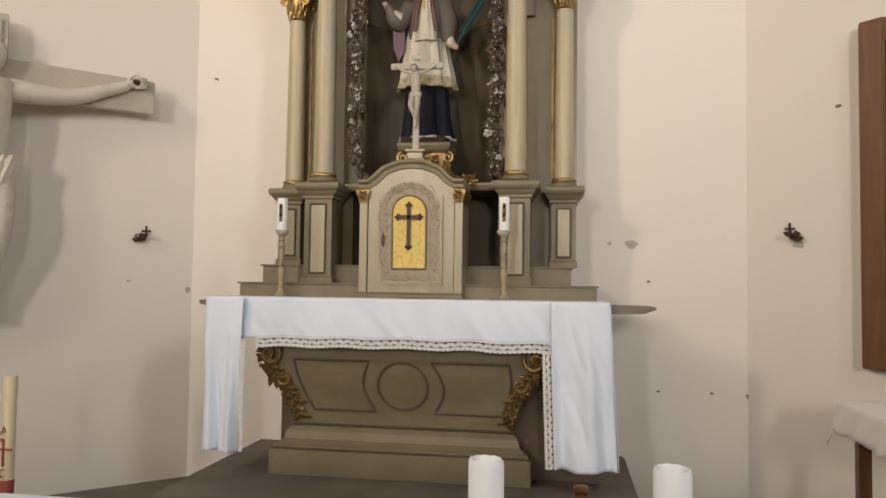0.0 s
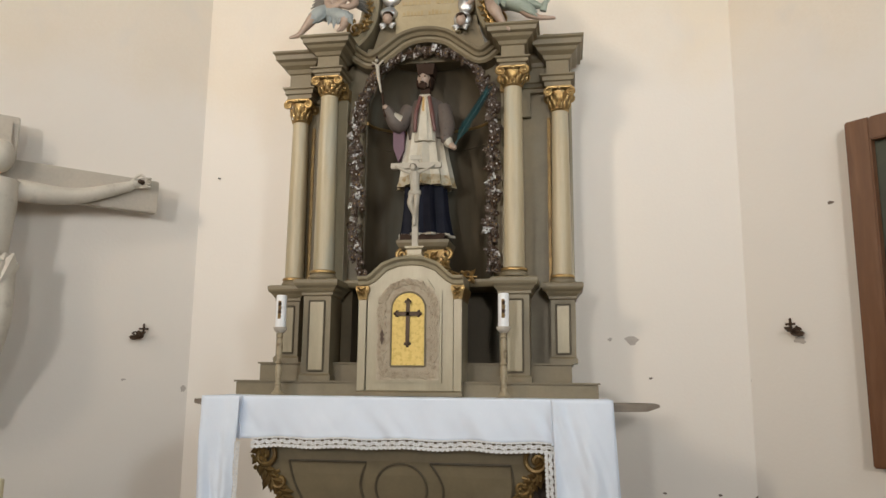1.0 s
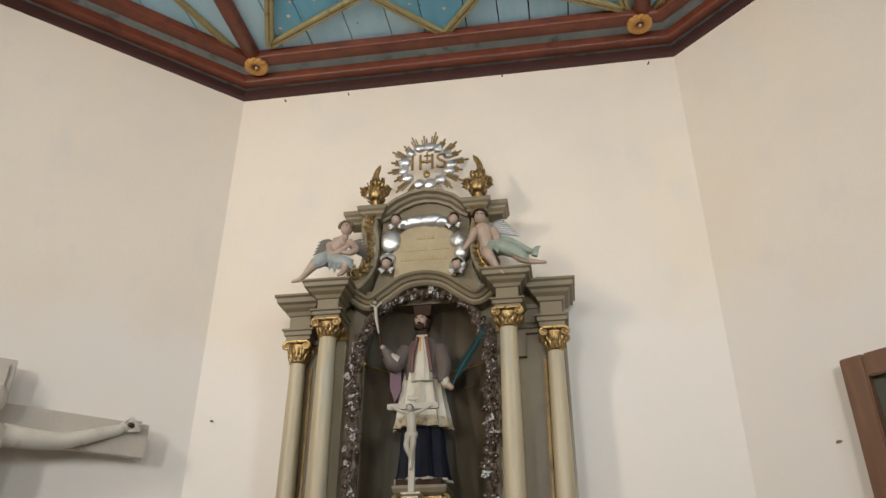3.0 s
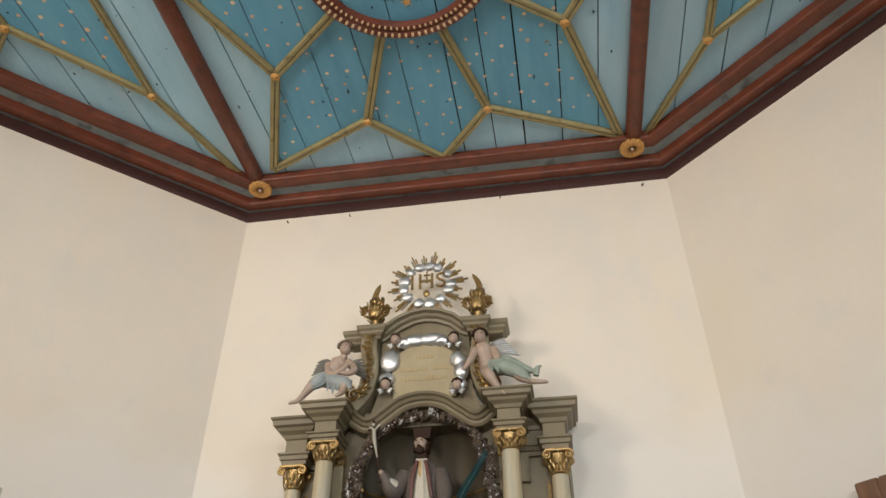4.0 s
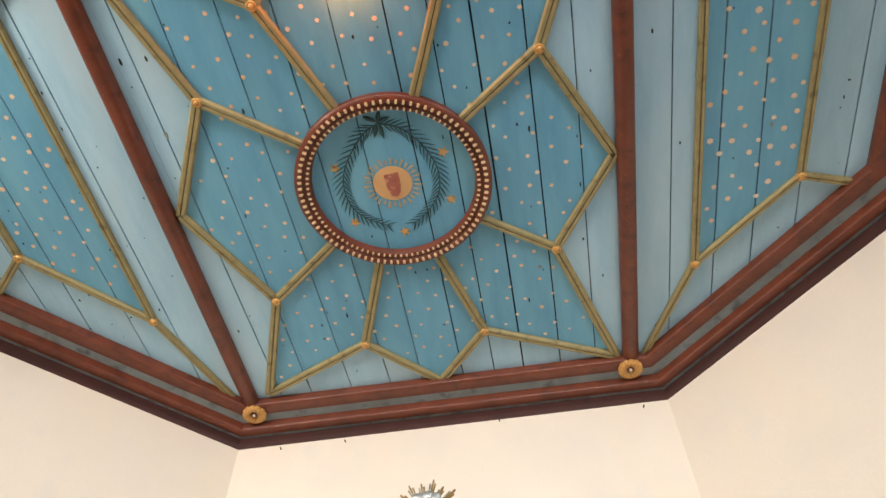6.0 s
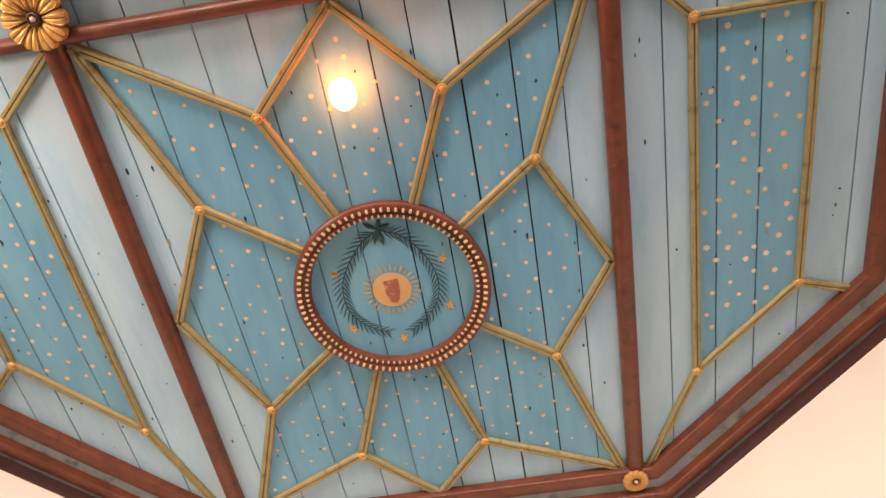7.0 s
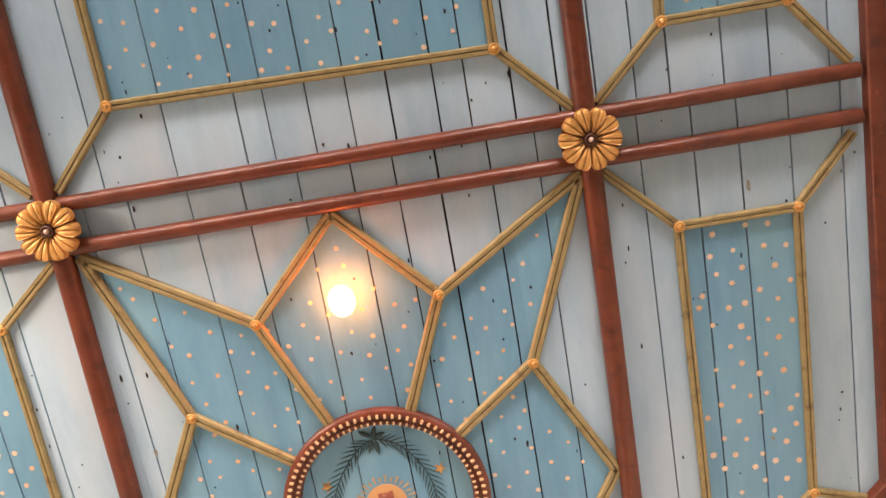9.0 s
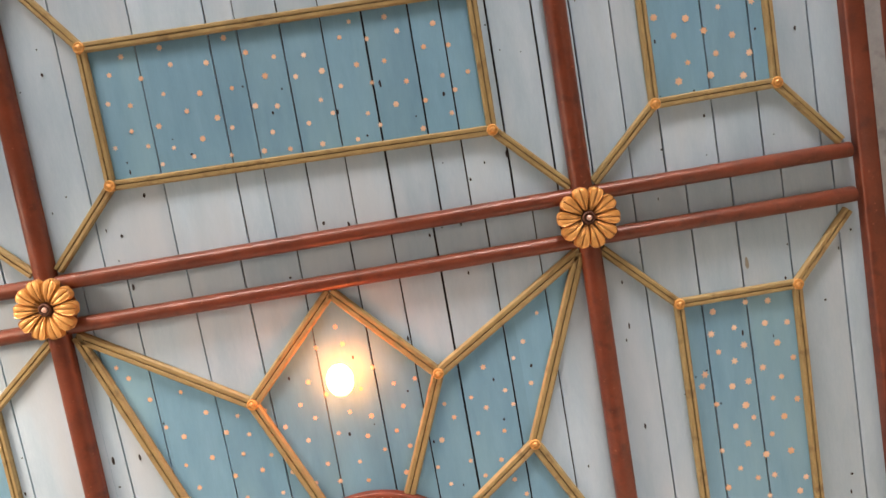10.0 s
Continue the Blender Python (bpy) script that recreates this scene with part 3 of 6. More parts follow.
def palm_branch(pts):
    bm = bmesh.new()
    z = CEIL - 0.008
    line = curve_points([(AXIS + x, y, z) for x, y in pts], 9)
    tube(bm, line, [0.006 * (1 - 0.5 * i / len(line)) for i in range(len(line))], 5)
    for i in range(2, len(line) - 1, 2):
        d = (line[i + 1] - line[i]).normalized()
        n = Vector((-d.y, d.x, 0))
        for s in (-1, 1):
            k = 0.118 * (1.1 - 0.6 * abs(i / len(line) - 0.4)) * (1 if s * pts[3][0] < 0 else 0.9)
            leaf(bm, line[i], line[i] + (d * 0.85 + n * s * 0.6) * k, 0.0052, (0, 0, -0.002))
    return part("palm_branch", bm, PALM, ring, "dark green painted palm branch")


palm_branch([(0.012, 2.291), (-0.117, 2.365), (-0.263, 2.543), (-0.34, 2.719), (-0.334, 2.917), (-0.238, 3.062), (-0.062, 3.165)])
palm_branch([(0.012, 2.291), (0.165, 2.36), (0.295, 2.523), (0.363, 2.719), (0.344, 2.908), (0.24, 3.065), (0.089, 3.18)])
bm = bmesh.new()
for a, b in (((-0.08, 2.225), (0.012, 2.285)), ((0.012, 2.285), (0.105, 2.255)), ((0.012, 2.285), (0.04, 2.19)), ((0.0, 2.3), (-0.035, 2.40)), ((0.02, 2.3), (0.03, 2.42))):
    leaf(bm, (AXIS + a[0], a[1], CEIL - 0.008), (AXIS + b[0], b[1], CEIL - 0.008), 0.018, (0, 0, -0.003))
part("bow", bm, PALM, ring, "dark green painted bow")
bm = bmesh.new()
sun_c = (AXIS + 0.018, 2.79)
lathe(bm, sun_c[0], sun_c[1], [(0.145, CEIL - 0.004), (0.145, CEIL - 0.008), (0.05, CEIL - 0.010)], 40)
part("sun_disc", bm, SUN_PAINT, ring, "orange painted sun disc")
for k in range(30):
    bm = bmesh.new()
    a = 2 * math.pi * k / 30
    c, s = math.cos(a), math.sin(a)
    r1 = 0.222 if k % 2 else 0.205
    p = [(0.156, -0.003), (r1, -0.011), (r1 - 0.012, 0.0), (r1, 0.011), (0.156, 0.003)]
    loft(bm, [[(sun_c[0] + c * r - s * t, sun_c[1] + s * r + c * t, z) for r, t in p] for z in (CEIL - 0.004, CEIL - 0.007)])
    part("sun_ray", bm, FADED_RAY, ring)
bm = bmesh.new()
loft(bm, [[(AXIS + x, y, z) for x, y in ((-0.035, 2.71), (0.072, 2.70), (0.075, 2.80), (0.06, 2.87), (0.035, 2.905), (-0.01, 2.89), (-0.03, 2.82))] for z in (CEIL - 0.009, CEIL - 0.0125)])
part("emblem", bm, EMBLEM, ring, "brick-red painted emblem")
for x, y in ((0.425, 2.591), (0.423, 2.995), (0.026, 3.227), (-0.335, 3.082), (-0.372, 2.595)):
    bm = bmesh.new()
    star_shape(bm, AXIS + x, y, 0.05, rng, CEIL - 0.008, 5, 0, 0.38)
    part("gold_star", bm, GILT, ring)


# ---- rosettes ----
def rosette(x, y, r, z, petals=10, label=""):
    t = thing("rosette", label, "rosette", "ceiling rosettes", at=(x, y, z))
    data = None
    for k in range(petals):
        if data is None:
            bm = bmesh.new()
            for s in (-1, 1):
                rows = []
                for u, w, d in ((0.24, 0.05, 0.14), (0.42, 0.118, 0.25), (0.62, 0.19, 0.30), (0.79, 0.238, 0.30), (0.89, 0.236, 0.29), (0.96, 0.185, 0.26), (1.005, 0.10, 0.20)):
                    rows.append([(u * r, s * w * r * q, -r * (d + h)) for q, h in ((0.0, -0.05), (0.10, 0.02), (0.45, 0.045), (0.74, 0.02), (0.88, 0.045), (1.0, -0.07))] + [(u * r, s * w * r, 0), (u * r, 0, 0)])
                loft(bm, rows)
            ob = part("petal", bm, GILT, None, smooth=True)
            data = ob.data
            bpy.data.objects.remove(ob)
        ob = new("petal", data)
        ob.parent = t
        ob.matrix_basis = pose(0, 0, 0, 0, 0, 360 * k / petals + 6)
    # backing coloured dark to stand for the shade in the petal gaps
    bm = bmesh.new()
    lathe(bm, 0, 0, [(r * 0.95, -0.001), (r * 0.95, -r * 0.05), (r * 0.2, -r * 0.12)], 28)
    base = part("backing", bm, SHADOW_BROWN, None)
    base.parent = t
    bm = bmesh.new()
    core = r * (0.2 if petals == 10 else 0.13)
    lathe(bm, 0, 0, [(core, -r * 0.1), (core * 1.05, -r * 0.24), (core * 0.85, -r * 0.28), (core * 0.65, -r * 0.22), (core * 0.25, -r * 0.22)], 16)
    c = part("centre_ring", bm, SHADOW_BROWN if petals == 10 else GILT, None, smooth=True)
    c.parent = t
    bm = blob(bmesh.new(), (0, 0, -r * 0.25), r * (0.09 if petals == 10 else 0.15), 0, 2)
    c = part("centre_stud", bm, STUD, None)
    c.parent = t
    return t


for s in (-1, 1):
    rosette(AXIS + s * 1.72, 0.503, 0.195, CEIL - 0.08, 10, "large carved gilt flower rosette where the ceiling beams cross")
    rosette(AXIS + s * 1.70, 4.925, 0.106, CEIL - 0.095, 12, "small carved gilt flower rosette at the cornice corner")
    rosette(AXIS + s * 1.72, -1.835, 0.195, CEIL - 0.08, 10, "large carved gilt flower rosette where the ceiling beams cross")

# ---- the lamp under the ceiling ----
lamp_x, lamp_y = AXIS + 0.015, 1.248
lamp = thing("ceiling_lamp", "small lit round lamp under the blue ceiling boards", "ceiling lamp", at=(lamp_x, lamp_y, CEIL))
bm = bmesh.new()
lathe(bm, lamp_x, lamp_y, [(0.055, CEIL - 0.001), (0.055, CEIL - 0.02), (0.03, CEIL - 0.03), (0.03, CEIL - 0.12)], 20)
part("socket", bm, WAX, lamp, smooth=True)
part("bulb", blob(bmesh.new(), (lamp_x, lamp_y, CEIL - 0.16), (0.088, 0.105, 0.075), 0, 3), LAMP, lamp, "glowing bulb")

# ---- altar step and altar table ----
tagged(finish("predella", solid(-2.15, 0.4, 3.3, 5.19, 0.0, 0.30, 0.012), STONE), "worn grey-brown stone step under the altar", "altar step", kind="structure")

BODY = [(0.86, 1.27), (0.86, 1.10), (0.858, 1.04), (0.845, 0.98), (0.81, 0.90), (0.76, 0.82), (0.705, 0.74), (0.665, 0.66), (0.645, 0.60), (0.635, 0.56)]
BX = -0.945


def body_front(z):
    """How far forward the swelling altar front stands at a height."""
    zs = [r[1] for r in BODY][::-1]
    ws = [r[0] for r in BODY][::-1]
    return 4.30 + 0.45 * (0.86 - float(np.interp(z, zs, ws)))


altar = thing("altar_table", "grey-olive painted altar table with swelling front and gilt carved corners", "altar", at=(BX, 4.5, 0.3))
bm = bmesh.new()
loft(bm, [[(BX - w, body_front(z), z), (BX + w, body_front(z), z), (BX + w, 4.9, z), (BX - w, 4.9, z)] for w, z in BODY])
part("body", bm, ALTAR, altar)
bm = bmesh.new()
stack(bm, BX, 4.63, [(0.65, 0.25, 0.575), (0.665, 0.265, 0.57), (0.69, 0.29, 0.545), (0.70, 0.30, 0.50), (0.735, 0.335, 0.475), (0.75, 0.35, 0.468), (0.75, 0.35, 0.45)][::-1])
part("base_moulding", bm, ALTAR, altar)
part("plinth", solid(BX - 0.765, BX + 0.765, 4.25, 4.95, 0.301, 0.449, 0.004), ALTAR, altar)


def on_front(pts, lift=0.003):
    return [(x, body_front(z) - lift, z) for x, z in pts]


def side_curve(x0, x1, z0, z1, bow, n=10):
    return [(x0 + (x1 - x0) * k / n + bow * math.sin(math.pi * k / n), z0 + (z1 - z0) * k / n) for k in range(n + 1)]


left_panel = side_curve(-1.585, -1.475, 0.972, 0.668, -0.02) + side_curve(-1.095, -1.125, 0.668, 0.972, -0.055)
right_panel = side_curve(-0.76, -0.745, 0.972, 0.668, 0.065) + side_curve(-0.355, -0.305, 0.668, 0.972, 0.03)
for pts in (left_panel, right_panel):
    bm = bmesh.new()
    tube(bm, on_front(pts + pts[:1]), 0.0075, 6)
    part("panel_line", bm, ALTAR_LINE, altar, "dark brown painted panel outline")
bm = bmesh.new()
tube(bm, on_front([(-0.93 + 0.148 * math.cos(a * math.pi / 24), 0.825 + 0.142 * math.sin(a * math.pi / 24)) for a in range(49)]), 0.0075, 6)
part("panel_line", bm, ALTAR_LINE, altar, "dark brown painted circle")
# dark bars coloured in as shade along the base mouldings
bm = bmesh.new()
tube(bm, [(BX - 0.66, 4.36, 0.585), (BX + 0.66, 4.36, 0.585)], 0.007, 6)
tube(bm, [(BX - 0.755, 4.272, 0.455), (BX + 0.755, 4.272, 0.455)], 0.006, 6)
part("panel_line", bm, ALTAR_LINE, altar, "dark bars coloured as the shadow lines of the base")
for s in (-1, 1):
    r2 = random.Random(11 + s)
    bm = bmesh.new()
    edge = [(BX + s * 0.80, 1.06), (BX + s * 0.82, 0.98), (BX + s * 0.76, 0.89), (BX + s * 0.70, 0.80), (BX + s * 0.655, 0.71), (BX + s * 0.625, 0.63)]
    acanthus(bm, [(x, body_front(z) - 0.012, z) for x, z in edge], 0.06, r2)
    tube(bm, [(x, y + body_front(1.0) - 0.02, z) for x, y, z in spiral((BX + s * 0.785, 1.0), 0.075, 1.4, math.pi / 2, s)], 0.014, 7)
    tube(bm, [(x, y + body_front(0.84) - 0.02, z) for x, y, z in spiral((BX + s * 0.70, 0.855), 0.055, 1.3, math.pi / 2, -s)], 0.011, 7)
    part("corner_carving", bm, DULL_GOLD, altar, "tarnished gilt acanthus carving", smooth=True)

bm = bmesh.new()
loft(bm, [[(x, y0, z0), (x, 4.64, z0), (x, 4.64, z1), (x, y0, z1)] for x, y0, z0, z1 in ((-2.215, 4.34, 1.288, 1.312), (-2.12, 4.30, 1.272, 1.314), (0.30, 4.30, 1.272, 1.314), (0.44, 4.33, 1.274, 1.314), (0.51, 4.36, 1.297, 1.312))])
tagged(finish("altar_board", bm, material("weathered_board", (0.27, 0.225, 0.18), (0.19, 0.155, 0.125), 5, 0.7, 0, 0.3, 40, stretch=(0.6, 5, 5))), "long grey wooden board lying under the altar cloth", "board")

# ---- altar cloth ----
cloth = thing("altar_cloth", "white linen altar cloth with a lace border hanging over the altar", "tablecloth", at=(-0.9, 4.4, 1.33))


def sheet(bm, nx, nz, fn, thick=0.006, mat=0):
    front = [[bm.verts.new(fn(i / nx, k / nz)) for i in range(nx + 1)] for k in range(nz + 1)]
    for k in range(nz):
        for i in range(nx):
            f = bm.faces.new((front[k][i], front[k][i + 1], front[k + 1][i + 1], front[k + 1][i]))
            f.material_index, f.smooth = mat, True
    return bm


def folds(x, z):
    return 0.012 * noise.noise((x * 5.5 + z * 3.0, z * 2.0, 0.3)) + 0.006 * noise.noise((x * 13 + z * 9, z * 4, 2.0))


def thicken(ob, t=0.004):
    m = ob.modifiers.new("thickness", "SOLIDIFY")
    m.thickness = t
    return ob


def valance(u, v):
    x = -2.065 + 2.31 * u
    low = 1.098 + 0.012 * math.sin(u * 3.1) + 0.004 * math.sin(u * 40)
    z = 1.337 - (1.337 - low) * v
    return (x, 4.195 - 0.010 * v - 3.4 * folds(x, z) * v, z)


bm = bmesh.new()
sheet(bm, 120, 14, valance)
sheet(bm, 60, 10, lambda u, v: (-2.065 + 2.31 * u, 4.195 + 0.4 * v, 1.337 + 0.003 * noise.noise((u * 9, v * 3, 1))))
thicken(part("cloth_top", bm, LINEN, cloth, "white linen"))


def lace_band(fn, nx, deep):
    """Lace: two plain edges, a zigzag ribbon and small loops between, a shallow scalloped rim."""
    bm = bmesh.new()

    def at(u, h):
        p, d = fn(min(max(u, 0.0), 1.0))
        return bm.verts.new(Vector(p) + Vector(d) * h * deep)

    def strip(rows):
        vs = [(at(u, a), at(u, b)) for u, a, b in rows]
        for (a, b), (c, d) in zip(vs, vs[1:]):
            bm.faces.new((a, c, d, b))
    n = nx * 6
    strip([(i / n, 0.0, 0.14) for i in range(n + 1)])
    strip([(i / n, 0.66 + 0.02 * math.sin(i), 0.86 + 0.12 * abs(math.sin(math.pi * i / 6))) for i in range(n + 1)])
    for c, amp in ((0.34, 0.14), (0.5, 0.14)):
        strip([(i / n, c - 0.075 + amp * (abs((i / 6) % 2 - 1) - 0.5), c + 0.075 + amp * (abs((i / 6) % 2 - 1) - 0.5)) for i in range(n + 1)])
    for k in range(nx):
        strip([((k + 0.42) / nx, 0.1, 0.7), ((k + 0.58) / nx, 0.1, 0.7)])
    return bm


def valance_foot(u):
    uu = 0.125 + 0.74 * u
    x, y, z = valance(uu, 1.0)
    return (x, y - 0.004, z + 0.004), (0, -0.05, -1)


thicken(part("lace", lace_band(valance_foot, 64, 0.062), LACE, cloth, "scalloped white lace border"), 0.002)


def drape(x0t, x1t, x0b, x1b, zb, seed):
    def fn(u, v):
        z = 1.336 - (1.336 - zb) * v
        x = (x0t + (x0b - x0t) * v) * (1 - u) + (x1t + (x1b - x1t) * v) * u
        w = 0.032 * math.sin(u * 8.0 + seed + v * 1.9) * (0.2 + 0.8 * v) + 0.014 * math.sin(u * 19 + 2 * seed - v * 2.2) * v + 0.03 * folds(x * 2, z) / 0.012 * 0.6
        return (x, 4.150 - w - 0.02 * v, z + 0.004 * math.sin(u * 5 + seed) * v)
    return fn


left, right = drape(-2.07, -1.838, -2.045, -1.865, 0.445, 0.4), drape(-0.075, 0.245, -0.045, 0.285, 0.435, 2.0)
for fn, sx in ((left, -1), (right, 1)):
    bm = bmesh.new()
    sheet(bm, 26, 44, fn)
    end = 0.0 if sx < 0 else 1.0

    def back(u, v, fn=fn, end=end, sx=sx):
        x, y, z = fn(end, v)
        return (x - sx * 0.03 * u + sx * 0.012 * math.sin(u * 8 + v), y + 0.40 * u, z)
    sheet(bm, 16, 44, back)
    thicken(part("hanging_end", bm, LINEN, cloth, "white linen hanging end"))
lace_r = part("lace", lace_band(lambda u: ((lambda p: (p[0] + 0.004, p[1] - 0.002, p[2]))(right(0.0, 0.30 + 0.70 * u)), (-1, -0.05, 0)), 30, 0.058), LACE, cloth, "scalloped white lace border")
thicken(lace_r, 0.002)
thicken(part("lace", lace_band(lambda u: ((lambda p: (p[0] - 0.004, p[1] - 0.002, p[2]))(left(1.0, 0.28 + 0.72 * u)), (1, -0.05, 0)), 30, 0.034), LACE, cloth, "scalloped white lace border"), 0.002)
for x in (-1.845, -0.075):
    bm = bmesh.new()
    tube(bm, [(x + 0.003 * math.sin(k), 4.19 - 0.006 - 0.01 * k / 10, 1.337 - 0.027 * k) for k in range(10)], 0.006, 6)
    part("seam", bm, LINEN, cloth)

# ---- retable ----
RX = -0.91
retable = thing("retable", "grey-olive baroque retable with four columns, gilt capitals and niche", "altarpiece", at=(RX, 4.9, 1.3))
for x0, x1, y0, z0, z1 in ((-2.04, 0.19, 4.53, 1.315, 1.415), (-1.95, 0.04, 4.68, 1.424, 1.53)):
    st = part("shelf_step", solid(x0, x1, y0, 5.18, z0, z1), ALTAR, retable)
    part("shelf_board", solid(x0 - 0.012, x1 + 0.012, y0 - 0.014, 5.185, z1, z1 + 0.011, 0.003), ALTAR, st)


def framed_panel(parent, cx, hw, z0, z1, y):
    bm = bmesh.new()
    stack(bm, cx, y, [(hw, 0.004, z0), (hw, 0.004, z1)])
    part("panel", bm, ALTAR_PALE, parent, "pale inset panel")
    pts = [(cx - hw, z0), (cx + hw, z0), (cx + hw, z1), (cx - hw, z1), (cx - hw, z0)]
    bm = bmesh.new()
    for a, b in zip(pts, pts[1:]):
        tube(bm, [(a[0], y - 0.004, a[1]), (b[0], y - 0.004, b[1])], 0.0065, 6)
    part("panel_frame", bm, ALTAR_LINE, parent, "thin brown panel frame")


CAP_ROWS = [(0.0, 0), (0.012, 0.008), (0.012, 0.022), (0.026, 0.038), (0.034, 0.052), (0.05, 0.066), (0.055, 0.08), (0.055, 0.10), (0.044, 0.108)]


def pedestal(cx, cy, hw, hd, z0, z1, splay=0.0):
    p = part("pedestal", stack(bmesh.new(), cx, cy, mould(hw, hd, [(0.012, z0), (0.012, z0 + 0.03), (0.0, z0 + 0.042), (0.0, z1)])), ALTAR, retable)
    part("pedestal_cap", stack(bmesh.new(), cx, cy, mould(hw, hd, [(o, z1 + q) for o, q in CAP_ROWS])), ALTAR, p, "stepped moulded cap")
    framed_panel(p, cx, hw * 0.56, z0 + 0.06, z1 - 0.03, cy - hd - 0.001)
    return p


def column(cx, cy, r0, r1, z0, z1, ztop):
    shaft = bmesh.new()
    n = 16
    lathe(shaft, cx, cy, [(r0 + (r1 - r0) * (k / n) ** 1.6, z0 + 0.03 + (z1 - z0 - 0.03) * k / n) for k in range(n + 1)], 28)
    c = part("column", shaft, COLUMN, retable, "pale grey-beige round column", smooth=True)
    bm = bmesh.new()
    lathe(bm, cx, cy, [(r0 * 1.28, z0 - 0.022), (r0 * 1.33, z0 - 0.012), (r0 * 1.28, z0), (r0 * 1.12, z0 + 0.008), (r0 * 1.2, z0 + 0.018), (r0 * 1.14, z0 + 0.03), (r0 * 1.0, z0 + 0.036)], 28)
    base = part("column_base", bm, ALTAR, c, smooth=True)
    bm = bmesh.new()
    lathe(bm, cx, cy, [(r0 * 1.08, z0 + 0.012), (r0 * 1.24, z0 + 0.015), (r0 * 1.26, z0 + 0.024), (r0 * 1.2, z0 + 0.031), (r0 * 1.02, z0 + 0.034)], 28)
    part("base_ring", bm, GOLD, base, "thin gilt ring", smooth=True)
    h = ztop - z1
    bm = bmesh.new()
    lathe(bm, cx, cy, [(r1 * 1.02, z1 - 0.008), (r1 * 1.16, z1), (r1 * 1.02, z1 + 0.008), (r1 * 1.0, z1 + h * 0.3), (r1 * 1.2, z1 + h * 0.72), (r1 * 1.25, z1 + h * 0.8)], 24)
    for k in range(12):
        a = 2 * math.pi * k / 12
        for zz, ln, rr in ((z1 + 0.01, 0.36, 1.05), (z1 + h * 0.30, 0.36, 1.1)):
            aa = a + (0.26 if zz > z1 + 0.02 else 0)
            base = Vector((cx + r1 * rr * math.cos(aa), cy + r1 * rr * math.sin(aa), zz))
            out = Vector((math.cos(aa), math.sin(aa), 0))
            leaf(bm, base, base + Vector((0, 0, h * ln)) + out * r1 * 0.3, r1 * 0.22, out * 0.008)
    for sx in (-1, 1):
        for sy in (-1, 1):
            vc = (cx + sx * r1 * 1.32, z1 + h * 0.72)
            tube(bm, [(x, cy + sy * r1 * 1.28 + y, z) for x, y, z in spiral(vc, r1 * 0.56, 1.6, math.pi / 2, -sx)], r1 * 0.17, 6)
            blob(bm, (vc[0], cy + sy * r1 * 1.3, vc[1]), (r1 * 0.24, r1 * 0.2, r1 * 0.24), 0, 1)
    stack(bm, cx, cy, mould(r1 * 1.3, r1 * 1.3, [(0.0, z1 + h * 0.84), (r1 * 0.18, z1 + h * 0.88), (r1 * 0.22, z1 + h * 0.95), (r1 * 0.1, ztop)]))
    blob(bm, (cx, cy - r1 * 1.5, z1 + h * 0.86), r1 * 0.24, 0, 1)
    part("capital", bm, GOLD, c, "gilt composite capital", smooth=True)
    return c


ENT = [(0.012, 0), (0.012, 0.025), (0.026, 0.03), (0.026, 0.055), (0.04, 0.062), (0.04, 0.072), (0.0, 0.076), (0.0, 0.165), (0.012, 0.172), (0.022, 0.195), (0.05, 0.215), (0.06, 0.235), (0.082, 0.245), (0.086, 0.275), (0.10, 0.285), (0.10, 0.298), (0.086, 0.303)]


def entablature(cx, cy, hw, hd, z0, k=1.0):
    return part("entablature", stack(bmesh.new(), cx, cy, mould(hw, hd, [(o, z0 + q * k) for o, q in ENT])), ALTAR, retable, "projecting moulded entablature block")


INNER, OUTER = (-1.555, -0.305), (-1.815, -0.005)
for cx, ox in zip(INNER, (-1.55, -0.298)):
    pedestal(ox, 4.70, 0.09, 0.11, 1.427, 1.955)
    column(cx, 4.70, 0.068, 0.057, 2.10, 3.335, 3.46)
    entablature(cx + 0.005, 4.72, 0.075, 0.09, 3.448, 0.9)
    s = -1 if cx < RX else 1
    bm = solid(cx - s * 0.055 - 0.035, cx - s * 0.055 + 0.035, 4.84, 5.1, 2.06, 3.36, 0.003)
    part("pilaster", bm, ALTAR_PALE, retable, "pale pilaster strip behind a column")
    bm = solid(cx - s * 0.055 - 0.04, cx - s * 0.055 + 0.04, 4.83, 5.1, 3.36, 3.45, 0.006)
    r2 = random.Random(5)
    acanthus(bm, [(cx - s * 0.055, 4.825, 3.37), (cx - s * 0.055, 4.82, 3.44)], 0.03, r2)
    part("pilaster_capital", bm, GOLD, retable, "gilt pilaster capital", smooth=True)
